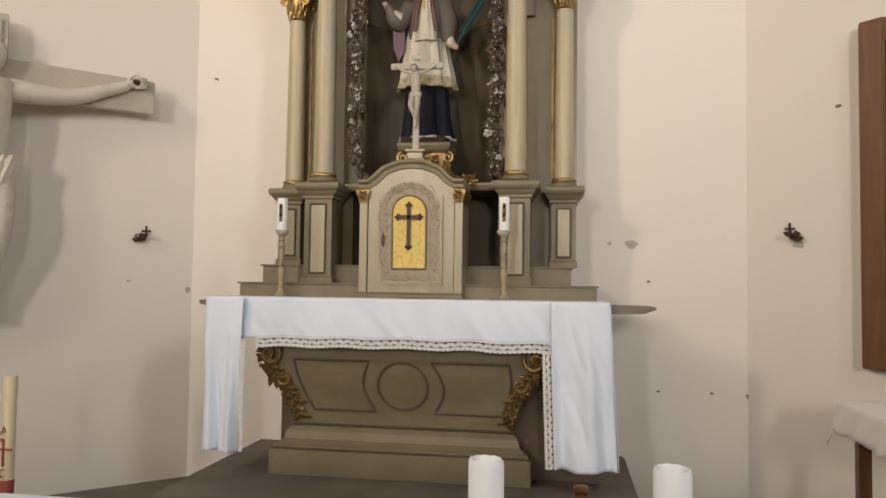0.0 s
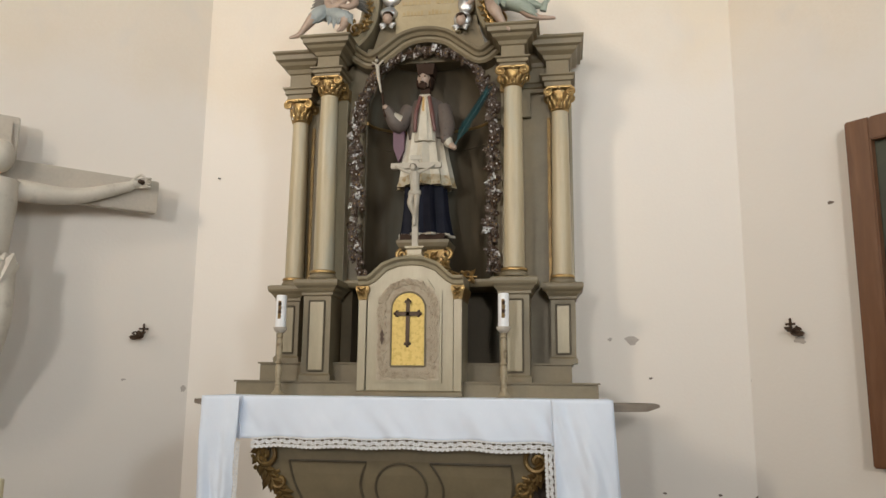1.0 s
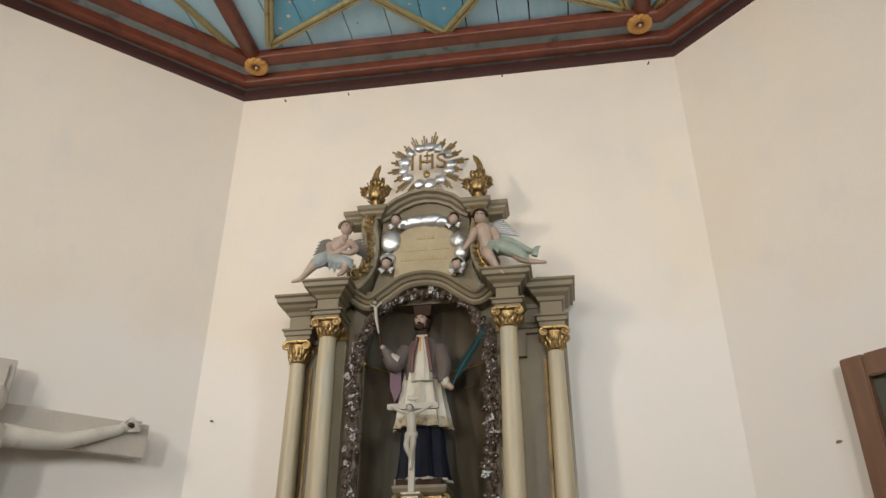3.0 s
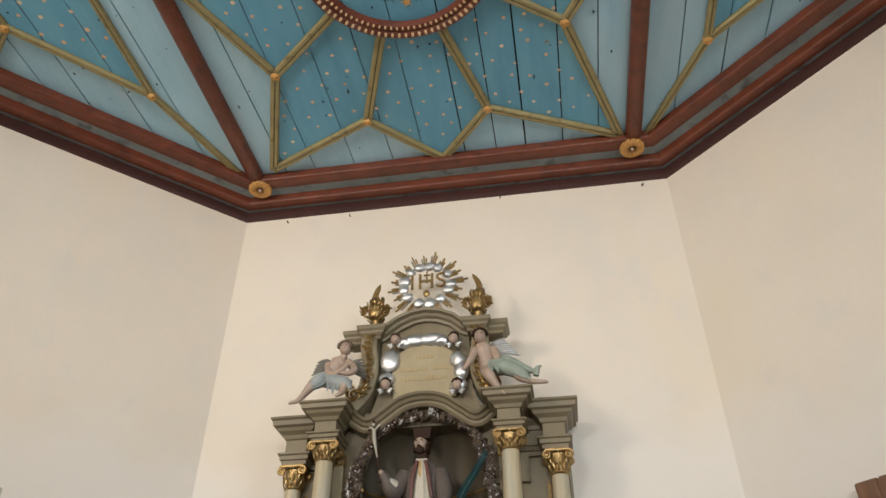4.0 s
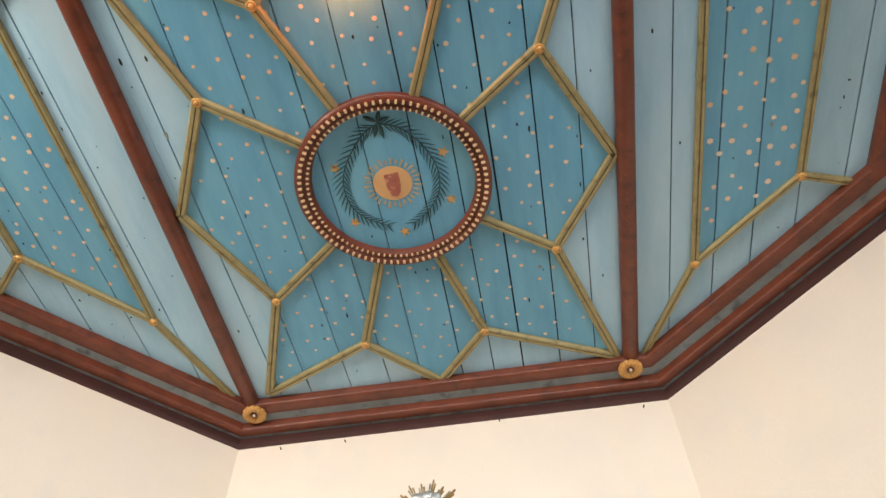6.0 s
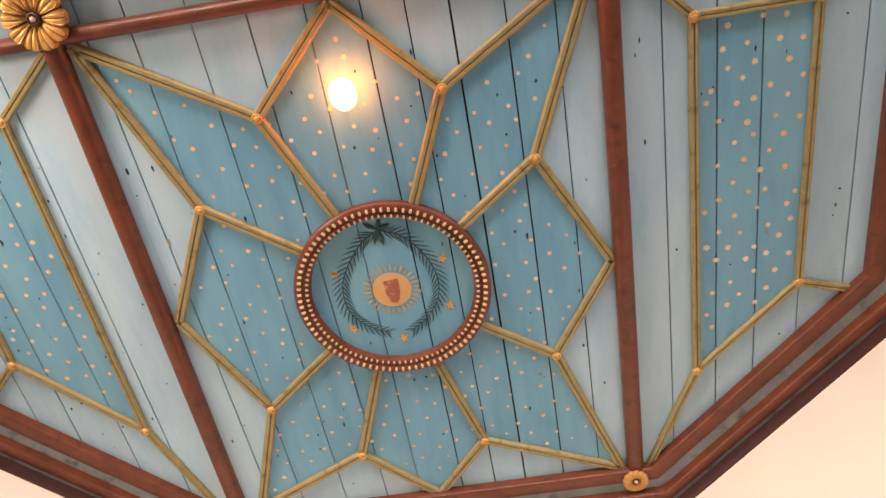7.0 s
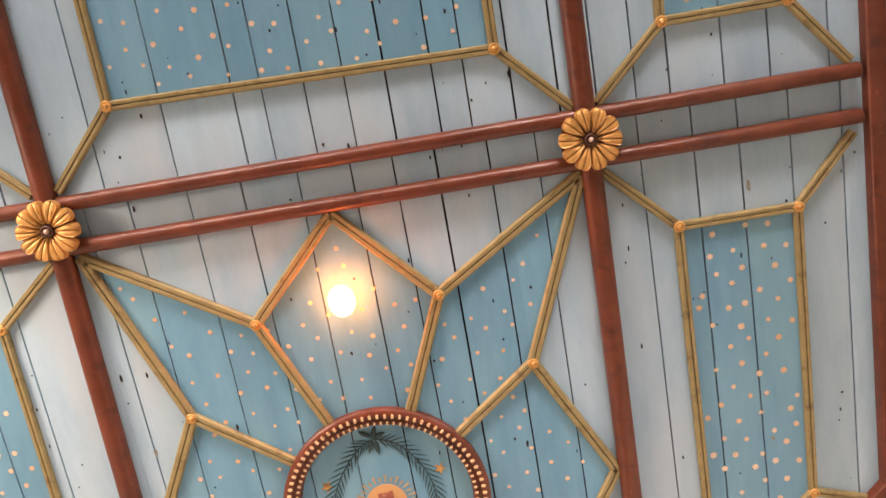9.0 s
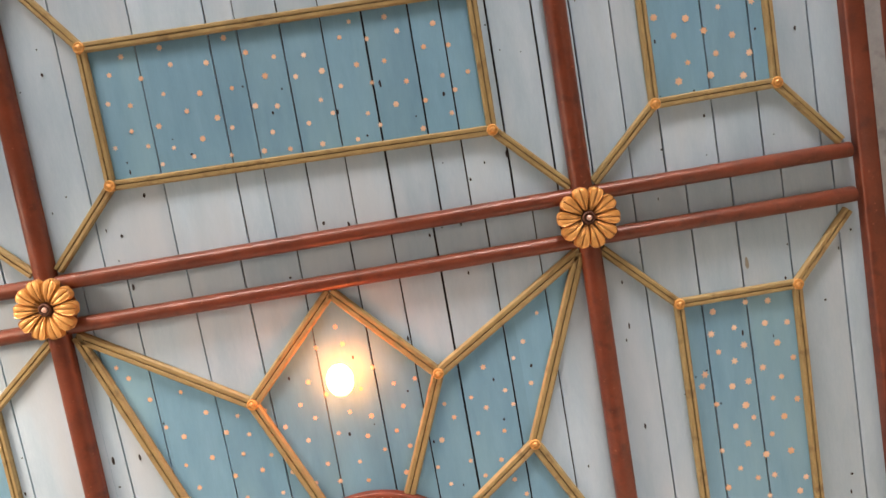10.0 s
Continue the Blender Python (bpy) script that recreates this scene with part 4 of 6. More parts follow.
for cx in OUTER:
    s = -1 if cx < RX else 1
    pedestal(cx - 0.002 * s, 4.87, 0.075, 0.09, 1.543, 1.94)
    column(cx, 4.87, 0.063, 0.054, 2.075, 3.215, 3.375)
    entablature(cx - s * 0.01, 4.90, 0.075, 0.10, 3.37, 1.08)
    part("pilaster", solid(cx - s * 0.075 - 0.012, cx - s * 0.075 + 0.012, 4.93, 5.1, 2.06, 3.2, 0.003), DULL_GOLD, retable, "gilt edged strip")
    part("pilaster", solid(cx + s * 0.06 - 0.02, cx + s * 0.06 + 0.02, 4.97, 5.12, 1.55, 3.37, 0.003), ALTAR_PALE, retable)
    bm = stack(bmesh.new(), RX + s * 0.77, 4.97, mould(0.15, 0.06, [(o * 0.8, 3.37 + q * 1.08) for o, q in ENT]))
    part("entablature", bm, ALTAR, retable, "set-back stretch of entablature")
    bm = bmesh.new()
    prism(bm, [(cx + s * x, 3.69 + z) for x, z in ((-0.10, 0), (0.12, 0), (0.10, 0.035), (0.02, 0.06), (-0.10, 0.07))], 4.83, 4.95)
    acanthus(bm, [(cx - s * 0.08, 4.825, 3.73), (cx + s * 0.08, 4.825, 3.71)], 0.03, random.Random(3))
    part("scroll_ornament", bm, GOLD, retable, "gilt scroll on the entablature", smooth=True)

# back wall with the niche opening and the dark recess behind the tabernacle
NX, NW, SPRING, RISE, NZ = -0.905, 0.445, 3.22, 0.49, 2.06


def arch_points(w, spring, rise, n=20):
    return [(NX - w * math.cos(math.pi * k / n), spring + rise * math.sin(math.pi * k / n)) for k in range(n + 1)]


bm = bmesh.new()
arch = arch_points(NW, SPRING, RISE)
for y0, y1 in ((4.90, 4.96),):
    for (xa, za), (xb, zb) in zip(arch, arch[1:]):
        prism(bm, [(xa, za), (xb, zb), (xb, 3.76), (xa, 3.76)], y0, y1)
    for xa, xb in ((-1.88, NX - NW), (NX + NW, 0.06)):
        box(bm, xa, xb, y0 + 0.04, y1 + 0.1, NZ, 3.45)
        box(bm, xa if xa > -1.5 else -1.62, xb if xb < -0.4 else -0.2, y0, y1, 3.2, 3.72)
part("back_panel", bm, ALTAR, retable)
for side in ((-1.885, -1.42), (-0.42, 0.055)):
    part("lower_panel", solid(side[0], side[1], 4.93, 5.1, 1.542, NZ), ALTAR, retable)
# the shade of the recess is put into this panel's colour
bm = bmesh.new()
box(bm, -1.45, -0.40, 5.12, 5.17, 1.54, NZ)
part("lower_panel", bm, NICHE, retable, "panel behind the tabernacle, coloured dark for the shade there")
part("niche_shelf", stack(bmesh.new(), RX, 4.95, mould(0.50, 0.17, [(0.0, 2.03), (0.01, 2.04), (0.02, 2.06), (0.02, 2.075), (0.01, 2.08)])), ALTAR, retable)

bm = bmesh.new()
n = 20
rows = []
for z in (2.075, 2.4, 2.8, SPRING):
    rows.append([(NX - NW * math.cos(math.pi * k / n), 4.90 + 0.285 * math.sin(math.pi * k / n), z) for k in range(n + 1)])
for j in range(1, 10):
    a = math.pi / 2 * j / 10
    rows.append([(NX - NW * math.cos(a) * math.cos(math.pi * k / n), 4.90 + 0.285 * math.cos(a) * math.sin(math.pi * k / n), SPRING + RISE * math.sin(a)) for k in range(n + 1)])
loft(bm, rows, closed=False)
for f in bm.faces:
    f.smooth = True
thicken(part("niche_shell", bm, NICHE, retable, "half-round grey-green niche, darkened in colour for its inner shade"), 0.01)
for z, r in ((3.205, 0.012), (3.06, 0.005)):
    bm = bmesh.new()
    tube(bm, [(NX - (NW - 0.01) * math.cos(math.pi * k / n), 4.90 + 0.275 * math.sin(math.pi * k / n), z) for k in range(n + 1)], r, 7)
    part("niche_moulding", bm, GOLD if r > 0.01 else ALTAR_LINE, retable, "thin moulding round the niche")

# the curved cornice over the niche
CORN = [(-0.08, 4.775), (-0.064, 4.76), (-0.046, 4.76), (-0.04, 4.742), (-0.022, 4.73), (-0.012, 4.708), (0.003, 4.70), (0.009, 4.71), (0.009, 4.97), (-0.08, 4.97)]
path = curve_points([(-1.48, 3.725, 0), (-1.42, 3.725, 0), (-1.36, 3.675, 0), (-1.28, 3.632, 0), (-1.19, 3.688, 0), (-1.06, 3.777, 0), (-0.905, 3.807, 0), (-0.75, 3.777, 0), (-0.62, 3.688, 0), (-0.53, 3.630, 0), (-0.465, 3.670, 0), (-0.41, 3.725, 0), (-0.36, 3.725, 0)], 5)
part("arched_cornice", sweep_xz(bmesh.new(), [(p.x, p.y) for p in path], CORN), ALTAR, retable, "curved moulded cornice over the niche")

# ---- upper stage ----
bm = bmesh.new()
top = [(-1.24, 4.33), (-1.19, 4.355), (-1.10, 4.425), (-1.0, 4.468), (-0.905, 4.482), (-0.81, 4.468), (-0.71, 4.425), (-0.63, 4.35), (-0.58, 4.325)]
prism(bm, [(-1.34, 3.62), (-0.47, 3.62), (-0.56, 3.9), (-0.58, 4.38)][:3] + top[::-1] + [(-1.25, 3.9)], 4.87, 5.02)
part("upper_panel", bm, ALTAR, retable)
part("upper_cornice", sweep_xz(bmesh.new(), top, [(-0.02, 4.84), (0.0, 4.835), (0.012, 4.81), (0.03, 4.80), (0.04, 4.77), (0.06, 4.765), (0.058, 5.03), (-0.02, 5.03)]), ALTAR, retable, "arched top cornice")
for s in (-1, 1):
    cx = RX + s * 0.415
    bm = bmesh.new()
    line = curve_points([(RX + s * 0.60, 3.76, 0), (RX + s * 0.50, 3.80, 0), (RX + s * 0.42, 3.92, 0), (RX + s * 0.40, 4.10, 0), (RX + s * 0.42, 4.26, 0), (RX + s * 0.41, 4.36, 0)], 5)
    sweep_xz(bm, [(p.x, p.y) for p in line], [(-0.06, 4.80), (-0.045, 4.785), (0.045, 4.785), (0.06, 4.80), (0.06, 5.0), (-0.06, 5.0)])
    part("side_scroll", bm, ALTAR_PALE, retable, "curved side pilaster")
    bm = bmesh.new()
    acanthus(bm, [(p.x, 4.775, p.y) for p in line[6:]], 0.042, random.Random(21 + s), every=0.045)
    tube(bm, spiral((RX + s * 0.50, 3.86), 0.06, 1.5, math.pi / 2, -s, y=4.775), 0.014, 7)
    part("scroll_carving", bm, GOLD, retable, "gilt leaf carving", smooth=True)
    rows = [(0.0, 4.31), (0.012, 4.316), (0.012, 4.332), (0.035, 4.352), (0.04, 4.367), (0.055, 4.382), (0.058, 4.41), (0.05, 4.417)]
    part("cap_block", stack(bmesh.new(), RX + s * 0.395, 4.87, mould(0.055, 0.075, rows)), ALTAR, retable)
    part("cap_block", stack(bmesh.new(), RX + s * 0.51, 4.91, mould(0.07, 0.055, [(o * 0.9, z - 0.002) for o, z in rows])), ALTAR, retable)

plaque = part("plaque", prism(bmesh.new(), [(-1.13, 3.82), (-0.68, 3.82), (-0.66, 4.05), (-0.70, 4.18), (-0.79, 4.25), (-0.91, 4.275), (-1.02, 4.25), (-1.11, 4.18), (-1.15, 4.05)], 4.835, 4.868), material("plaque_ochre", (0.42, 0.345, 0.215), (0.34, 0.275, 0.165), 6, 0.6), retable, "ochre plaque with faded gold writing")
WRITING = material("faded_gold_writing", (0.37, 0.27, 0.13), (0.42, 0.335, 0.19), 8, 0.6)
for cx, z, w in ((-0.91, 4.15, 0.12), (-0.99, 4.055, 0.20), (-0.78, 4.055, 0.13), (-1.01, 3.975, 0.15), (-0.82, 3.975, 0.16)):
    bm = bmesh.new()
    r2 = random.Random(int(cx * 100))
    x = cx - w / 2
    while x < cx + w / 2:
        ww = r2.uniform(0.012, 0.024)
        box(bm, x, x + ww, 4.831, 4.8365, z - 0.016, z + r2.uniform(0.008, 0.02))
        x += ww + 0.008
    part("writing_bars", bm, WRITING, plaque, "faded gold writing, not readable")

clouds = thing("silver_clouds", "bright silver-leaf carved clouds framing the plaque", "carved clouds", at=(RX, 4.8, 3.9))
for c, r in (((-0.98, 4.29), (0.075, 0.03, 0.04)), ((-0.86, 4.292), (0.08, 0.03, 0.042)), ((-0.78, 4.27), (0.045, 0.03, 0.035)), ((-1.165, 4.13), (0.06, 0.035, 0.075)), ((-1.185, 3.985), (0.05, 0.03, 0.04)),
             ((-0.655, 4.10), (0.05, 0.035, 0.055)), ((-0.635, 4.01), (0.045, 0.03, 0.06)), ((-0.66, 3.90), (0.05, 0.03, 0.05)), ((-1.05, 4.275), (0.05, 0.03, 0.035))):
    part("cloud", blob(bmesh.new(), (c[0], 4.83, c[1]), tuple(q * 1.25 for q in r), 0, 3, 0.18, 5), SILVER, clouds)


def cherub_head(x, z, y=4.795, k=1.0):
    bm = bmesh.new()
    blob(bm, (x, y, z), (0.036 * k, 0.036 * k, 0.043 * k), 0, 2)
    blob(bm, (x, y + 0.006, z + 0.024 * k), (0.041 * k, 0.036 * k, 0.033 * k), 1, 2, 0.3)
    for s in (-1, 1):
        for j in range(3):
            leaf(bm, (x + s * 0.012, y + 0.005, z - 0.04 * k), (x + s * (0.065 - 0.012 * j) * k, y - 0.005, z - (0.045 + 0.018 * j) * k), 0.014 * k, (0, -0.008, 0), 2)
    return tagged(finish("cherub_head", bm, [FLESH, HAIR, SILVER]), "small painted carved cherub head with silver wings on the retable", "carved figure", "cherub heads")


for x, z in ((-1.125, 4.295), (-0.685, 4.265), (-1.185, 3.93), (-0.665, 3.885)):
    cherub_head(x, z)


# ---- figures: plain carved shapes ----
def limb(bm, pts, radii, mat=0, seg=10):
    tube(bm, curve_points(pts, 5), [float(np.interp(i, np.linspace(0, (len(pts) - 1) * 5, len(radii)), radii)) for i in range((len(pts) - 1) * 5 + 1)], seg, mat)
    blob(bm, pts[-1], radii[-1] * 1.05, mat, 1)


def angel(s, label, cloth_mat):
    """A seated carved angel; s is -1 or 1, the side of the retable to which its legs hang."""
    bm = bmesh.new()
    if s < 0:
        head = (-1.452, 4.620, 4.148)
        limb(bm, [(-1.563, 4.680, 3.936), (-1.538, 4.665, 3.999), (-1.503, 4.660, 4.053)], [0.066, 0.06, 0.062], 0, 14)
        limb(bm, [(-1.498, 4.660, 4.060), (-1.464, 4.640, 4.099)], [0.042, 0.027])
        limb(bm, [(-1.576, 4.650, 4.041), (-1.539, 4.600, 3.933), (-1.453, 4.570, 3.949), (-1.414, 4.570, 3.985)], [0.032, 0.029, 0.022, 0.016])
        limb(bm, [(-1.431, 4.650, 4.049), (-1.368, 4.600, 3.964), (-1.400, 4.575, 3.922), (-1.452, 4.570, 3.930)], [0.032, 0.028, 0.021, 0.015])
        limb(bm, [(-1.577, 4.660, 3.914), (-1.628, 4.590, 3.889), (-1.668, 4.570, 3.831), (-1.720, 4.570, 3.764)], [0.046, 0.042, 0.034, 0.02])
        limb(bm, [(-1.720, 4.570, 3.764), (-1.749, 4.560, 3.730), (-1.797, 4.550, 3.713)], [0.02, 0.017, 0.01])
        limb(bm, [(-1.537, 4.660, 3.904), (-1.430, 4.570, 3.844), (-1.426, 4.565, 3.803), (-1.443, 4.570, 3.769)], [0.045, 0.04, 0.031, 0.02])
        limb(bm, [(-1.443, 4.570, 3.769), (-1.465, 4.550, 3.742)], [0.019, 0.011])
        limb(bm, [(-1.592, 4.640, 3.925), (-1.616, 4.590, 3.888), (-1.645, 4.575, 3.857)], [0.056, 0.052, 0.044], 1, 12)
        limb(bm, [(-1.546, 4.630, 3.903), (-1.461, 4.575, 3.856), (-1.405, 4.565, 3.840)], [0.058, 0.05, 0.042], 1, 12)
        for a, b in (((-1.547, 4.610, 3.925), (-1.617, 4.570, 3.820)), ((-1.519, 4.600, 3.905), (-1.538, 4.560, 3.790)), ((-1.493, 4.585, 3.889), (-1.498, 4.560, 3.762)), ((-1.573, 4.600, 3.909), (-1.648, 4.560, 3.805)), ((-1.448, 4.565, 3.875), (-1.467, 4.550, 3.780)), ((-1.410, 4.560, 3.863), (-1.362, 4.550, 3.772))):
            leaf(bm, a, b, 0.022, (0, -0.018, 0), 1)
        for j in range(7):
            leaf(bm, (-1.575 - 0.006 * j, 4.70, 4.10 - 0.010 * j), (-1.68 - 0.008 * j + 0.02 * max(0, j - 4), 4.69, 4.09 - 0.026 * j), 0.02, (0, -0.012, 0), 2)
            leaf(bm, (-1.43, 4.71, 4.07 - 0.008 * j), (-1.34 + 0.008 * j, 4.71, 4.10 - 0.028 * j), 0.017, (0, -0.012, 0), 2)
    else:
        head = (-0.469, 4.620, 4.158)
        limb(bm, [(-0.422, 4.680, 3.931), (-0.437, 4.665, 4.001), (-0.452, 4.660, 4.068)], [0.066, 0.06, 0.064], 0, 14)
        limb(bm, [(-0.455, 4.660, 4.078), (-0.466, 4.640, 4.120)], [0.042, 0.027])
        limb(bm, [(-0.508, 4.650, 4.067), (-0.532, 4.600, 3.980), (-0.560, 4.590, 3.926), (-0.583, 4.590, 3.896)], [0.032, 0.027, 0.02, 0.014])
        limb(bm, [(-0.382, 4.650, 4.060), (-0.353, 4.610, 3.958), (-0.390, 4.570, 3.883)], [0.031, 0.026, 0.016])
        limb(bm, [(-0.435, 4.660, 3.902), (-0.414, 4.575, 3.831), (-0.382, 4.570, 3.770), (-0.350, 4.570, 3.713)], [0.046, 0.041, 0.031, 0.019])
        limb(bm, [(-0.350, 4.570, 3.713), (-0.317, 4.550, 3.670)], [0.019, 0.011])
        limb(bm, [(-0.393, 4.660, 3.905), (-0.276, 4.600, 3.871), (-0.195, 4.585, 3.794), (-0.128, 4.580, 3.756)], [0.046, 0.042, 0.032, 0.019])
        limb(bm, [(-0.128, 4.580, 3.756), (-0.028, 4.570, 3.740)], [0.02, 0.011])
        limb(bm, [(-0.404, 4.630, 3.916), (-0.317, 4.600, 3.893), (-0.234, 4.585, 3.847), (-0.162, 4.580, 3.789)], [0.052, 0.058, 0.05, 0.03], 1, 12)
        limb(bm, [(-0.358, 4.680, 4.009), (-0.278, 4.660, 3.960), (-0.181, 4.640, 3.890), (-0.099, 4.630, 3.853)], [0.03, 0.04, 0.034, 0.014], 1, 10)
        for k in range(5):
            u = k / 4
            limb(bm, [(-0.405 + 0.03 * u, 4.60 - 0.01 * u, 3.945 - 0.012 * k), (-0.33 + 0.05 * u, 4.565, 3.905 - 0.012 * k), (-0.25 + 0.05 * u, 4.555, 3.855 - 0.015 * k), (-0.20 + 0.06 * u, 4.56, 3.815 - 0.014 * k)], [0.012, 0.016, 0.014, 0.006], 1, 6)
        for a, b in (((-0.40, 4.590, 3.93), (-0.385, 4.545, 3.83)), ((-0.37, 4.585, 3.925), (-0.345, 4.545, 3.82))):
            leaf(bm, a, b, 0.02, (0, -0.014, 0), 1)
        limb(bm, [(-0.10, 4.585, 3.80), (-0.085, 4.58, 3.85), (-0.06, 4.585, 3.87)], [0.022, 0.02, 0.006], 1, 8)
        for j in range(8):
            leaf(bm, (-0.40, 4.705, 4.135 - 0.008 * j), (-0.30 + 0.015 * j, 4.69, 4.165 - 0.021 * j), 0.016, (0, -0.012, 0), 2)
    x, y, z = head
    blob(bm, head, (0.042, 0.044, 0.05), 0, 3)
    blob(bm, (x - 0.004 * s, y - 0.043, z - 0.004), (0.008, 0.01, 0.012), 0, 1)
    for k in (-1, 1):
        blob(bm, (x + 0.016 * k, y - 0.04, z + 0.008), (0.007, 0.005, 0.005), 3, 1)
    for k in range(15):
        a = math.pi * (k / 14.0)
        blob(bm, (x + 0.045 * math.cos(a), y - 0.012 + 0.02 * (k % 2), z + 0.012 + 0.04 * math.sin(a)), (0.017, 0.022, 0.017), 3, 1, 0.4, 14)
    blob(bm, (x, y + 0.018, z + 0.016), (0.047, 0.042, 0.045), 3, 2, 0.4, 12)
    return tagged(finish("carved_angel", bm, [FLESH, cloth_mat, SILVER if s > 0 else WING_GREY, HAIR if s > 0 else LIGHT_HAIR], smooth=True), label, "carved figure", "carved angels")


angel(-1, "seated painted wooden angel in pale blue cloth on the retable cornice", BLUE_CLOTH)
angel(1, "leaning painted wooden angel in pale green cloth on the retable cornice", MINT)


def finial(x, z, h, seed, lean):
    t = thing("finial", "carved gilt flaming vase on top of the retable", "finial", "flaming vases", at=(x, 4.87, z))
    bm = bmesh.new()
    lathe(bm, x, 4.87, [(0.034, z), (0.038, z + 0.02), (0.02, z + 0.05), (0.022, z + 0.075), (0.058, z + 0.12), (0.066, z + 0.17), (0.052, z + 0.215), (0.058, z + 0.23), (0.03, z + 0.245)], 18)
    part("vase", bm, GOLD, t, smooth=True)
    r2 = random.Random(seed)
    for zz, up, out in ((0.09, 0.035, 0.03), (0.15, 0.05, 0.032), (0.195, 0.05, 0.04), (0.22, 0.08, 0.012)):
        bm = bmesh.new()
        for k in range(12):
            a = 2 * math.pi * k / 12
            b0 = Vector((x + 0.035 * math.cos(a), 4.87 + 0.035 * math.sin(a), z + zz))
            leaf(bm, b0, b0 + Vector((math.cos(a) * out, math.sin(a) * out, up * r2.uniform(0.7, 1.3))), 0.021, (math.cos(a) * 0.014, math.sin(a) * 0.008, 0.004))
        part("leaf_carving", bm, DULL_GOLD if zz < 0.1 or zz > 0.2 else GOLD, t)
    for s in (-1, 1):
        bm = bmesh.new()
        tube(bm, curve_points([(x + s * 0.05, 4.85, z + 0.12), (x + s * 0.095, 4.85, z + 0.15), (x + s * 0.105, 4.85, z + 0.20), (x + s * 0.085, 4.85, z + 0.225), (x + s * 0.075, 4.85, z + 0.20)], 5), 0.012, 7)
        acanthus(bm, [(x + s * 0.07, 4.84, z + 0.12), (x + s * 0.095, 4.835, z + 0.16), (x + s * 0.09, 4.84, z + 0.22)], 0.03, random.Random(seed + s), every=0.025)
        part("handle_scroll", bm, GOLD, t, "gilt scroll on the vase", smooth=True)
    bm = bmesh.new()
    for k in range(3):
        a = 2 * math.pi * k / 3 + 0.4
        tip = (x + lean * 0.04 + 0.03 * math.cos(a), 4.87 + 0.03 * math.sin(a), z + h * r2.uniform(0.62, 0.7))
        tube(bm, curve_points([(x + 0.02 * math.cos(a), 4.87 + 0.02 * math.sin(a), z + 0.23), (x + 0.04 * math.cos(a + 0.8), 4.87 + 0.04 * math.sin(a + 0.8), z + 0.26), tip], 5), [0.014] * 6 + [0.011, 0.008, 0.006, 0.004, 0.001], 6)
    tube(bm, curve_points([(x, 4.87, z + 0.2), (x - lean * 0.02, 4.87, z + h * 0.75), (x + lean * 0.035, 4.87, z + h)], 6), [0.03, 0.03, 0.029, 0.028, 0.027, 0.026, 0.025, 0.024, 0.023, 0.022, 0.02, 0.014, 0.004], 7)
    part("flame", bm, GOLD, t)
    return t


finial(-1.305, 4.42, 0.44, 3, 0.6)
finial(-0.505, 4.42, 0.46, 4, -0.9)

# ---- the rayed glory with the letters ----
GC = (-0.905, 4.815)
glory = thing("glory", "silver cloud ring with gilt rays round gold letters above the retable", "glory", at=(GC[0], 4.86, 4.6))
for k in range(60):
    a = 2 * math.pi * (k + (0.33, 0.0, -0.33)[k % 3]) / 60
    if abs(a - 1.5 * math.pi) < 0.1:
        continue
    ln = (0.30, 0.335, 0.295)[k % 3] * (1.0, 0.9, 0.96, 0.87)[(k // 3) % 4]
    bm = bmesh.new()
    c, s = math.cos(a), math.sin(a)
    p = [(0.18, -0.005), (ln * 0.97, -0.0075), (ln, -0.002), (ln * 0.98, 0.006), (0.18, 0.004)]
    loft(bm, [[(GC[0] + c * r - s * q, y, GC[1] + s * r + c * q) for r, q in p] for y in (4.87, 4.882)])
    part("ray", bm, (GOLD, GOLD, RAY_SILVER)[k % 3], glory)
rg = random.Random(8)
for k in range(13):
    a = 2 * math.pi * (k + rg.uniform(-0.25, 0.25)) / 13
    part("cloud", blob(bmesh.new(), (GC[0] + 0.188 * math.cos(a), 4.865, GC[1] + 0.178 * math.sin(a)), (rg.uniform(0.038, 0.056), 0.022, rg.uniform(0.034, 0.048)), 0, 3, 0.25, 6), SILVER, glory)
part("stem", solid(GC[0] - 0.016, GC[0] + 0.016, 4.868, 4.89, 4.54, 4.64, 0.003), GOLD, glory)


def letters(name, text, size, m, mat, parent, depth=0.004):
    cu = bpy.data.curves.new(name, "FONT")
    cu.body, cu.size, cu.extrude, cu.align_x, cu.align_y = text, size, depth, "CENTER", "CENTER"
    tmp = new(name, cu)
    me = bpy.data.meshes.new_from_object(tmp.evaluated_get(bpy.context.evaluated_depsgraph_get()))
    bpy.data.objects.remove(tmp)
    me.materials.clear()
    me.materials.append(mat)
    ob = new(name, me)
    ob.parent = parent
    base = Matrix.Translation(-parent.location) if parent.parent is None else Matrix.Identity(4)
    ob.matrix_basis = base @ m
    return ob


for ch, dx in (("I", -0.112), ("H", 0.0), ("S", 0.118)):
    letters("letter", ch, 0.20, pose(GC[0] + dx, 4.838, GC[1] + 0.01, 90, 0, 0), GOLD, glory, 0.006)
bm = bmesh.new()
box(bm, GC[0] - 0.006, GC[0] + 0.006, 4.864, 4.874, GC[1] + 0.02, GC[1] + 0.13)
box(bm, GC[0] - 0.026, GC[0] + 0.026, 4.864, 4.874, GC[1] + 0.09, GC[1] + 0.102)
part("small_cross", bm, GOLD, glory)
part("heart", blob(bmesh.new(), (GC[0], 4.862, GC[1] - 0.085), (0.026, 0.014, 0.032), 0, 2, 0.3), GOLD, glory, "small gilt heart")


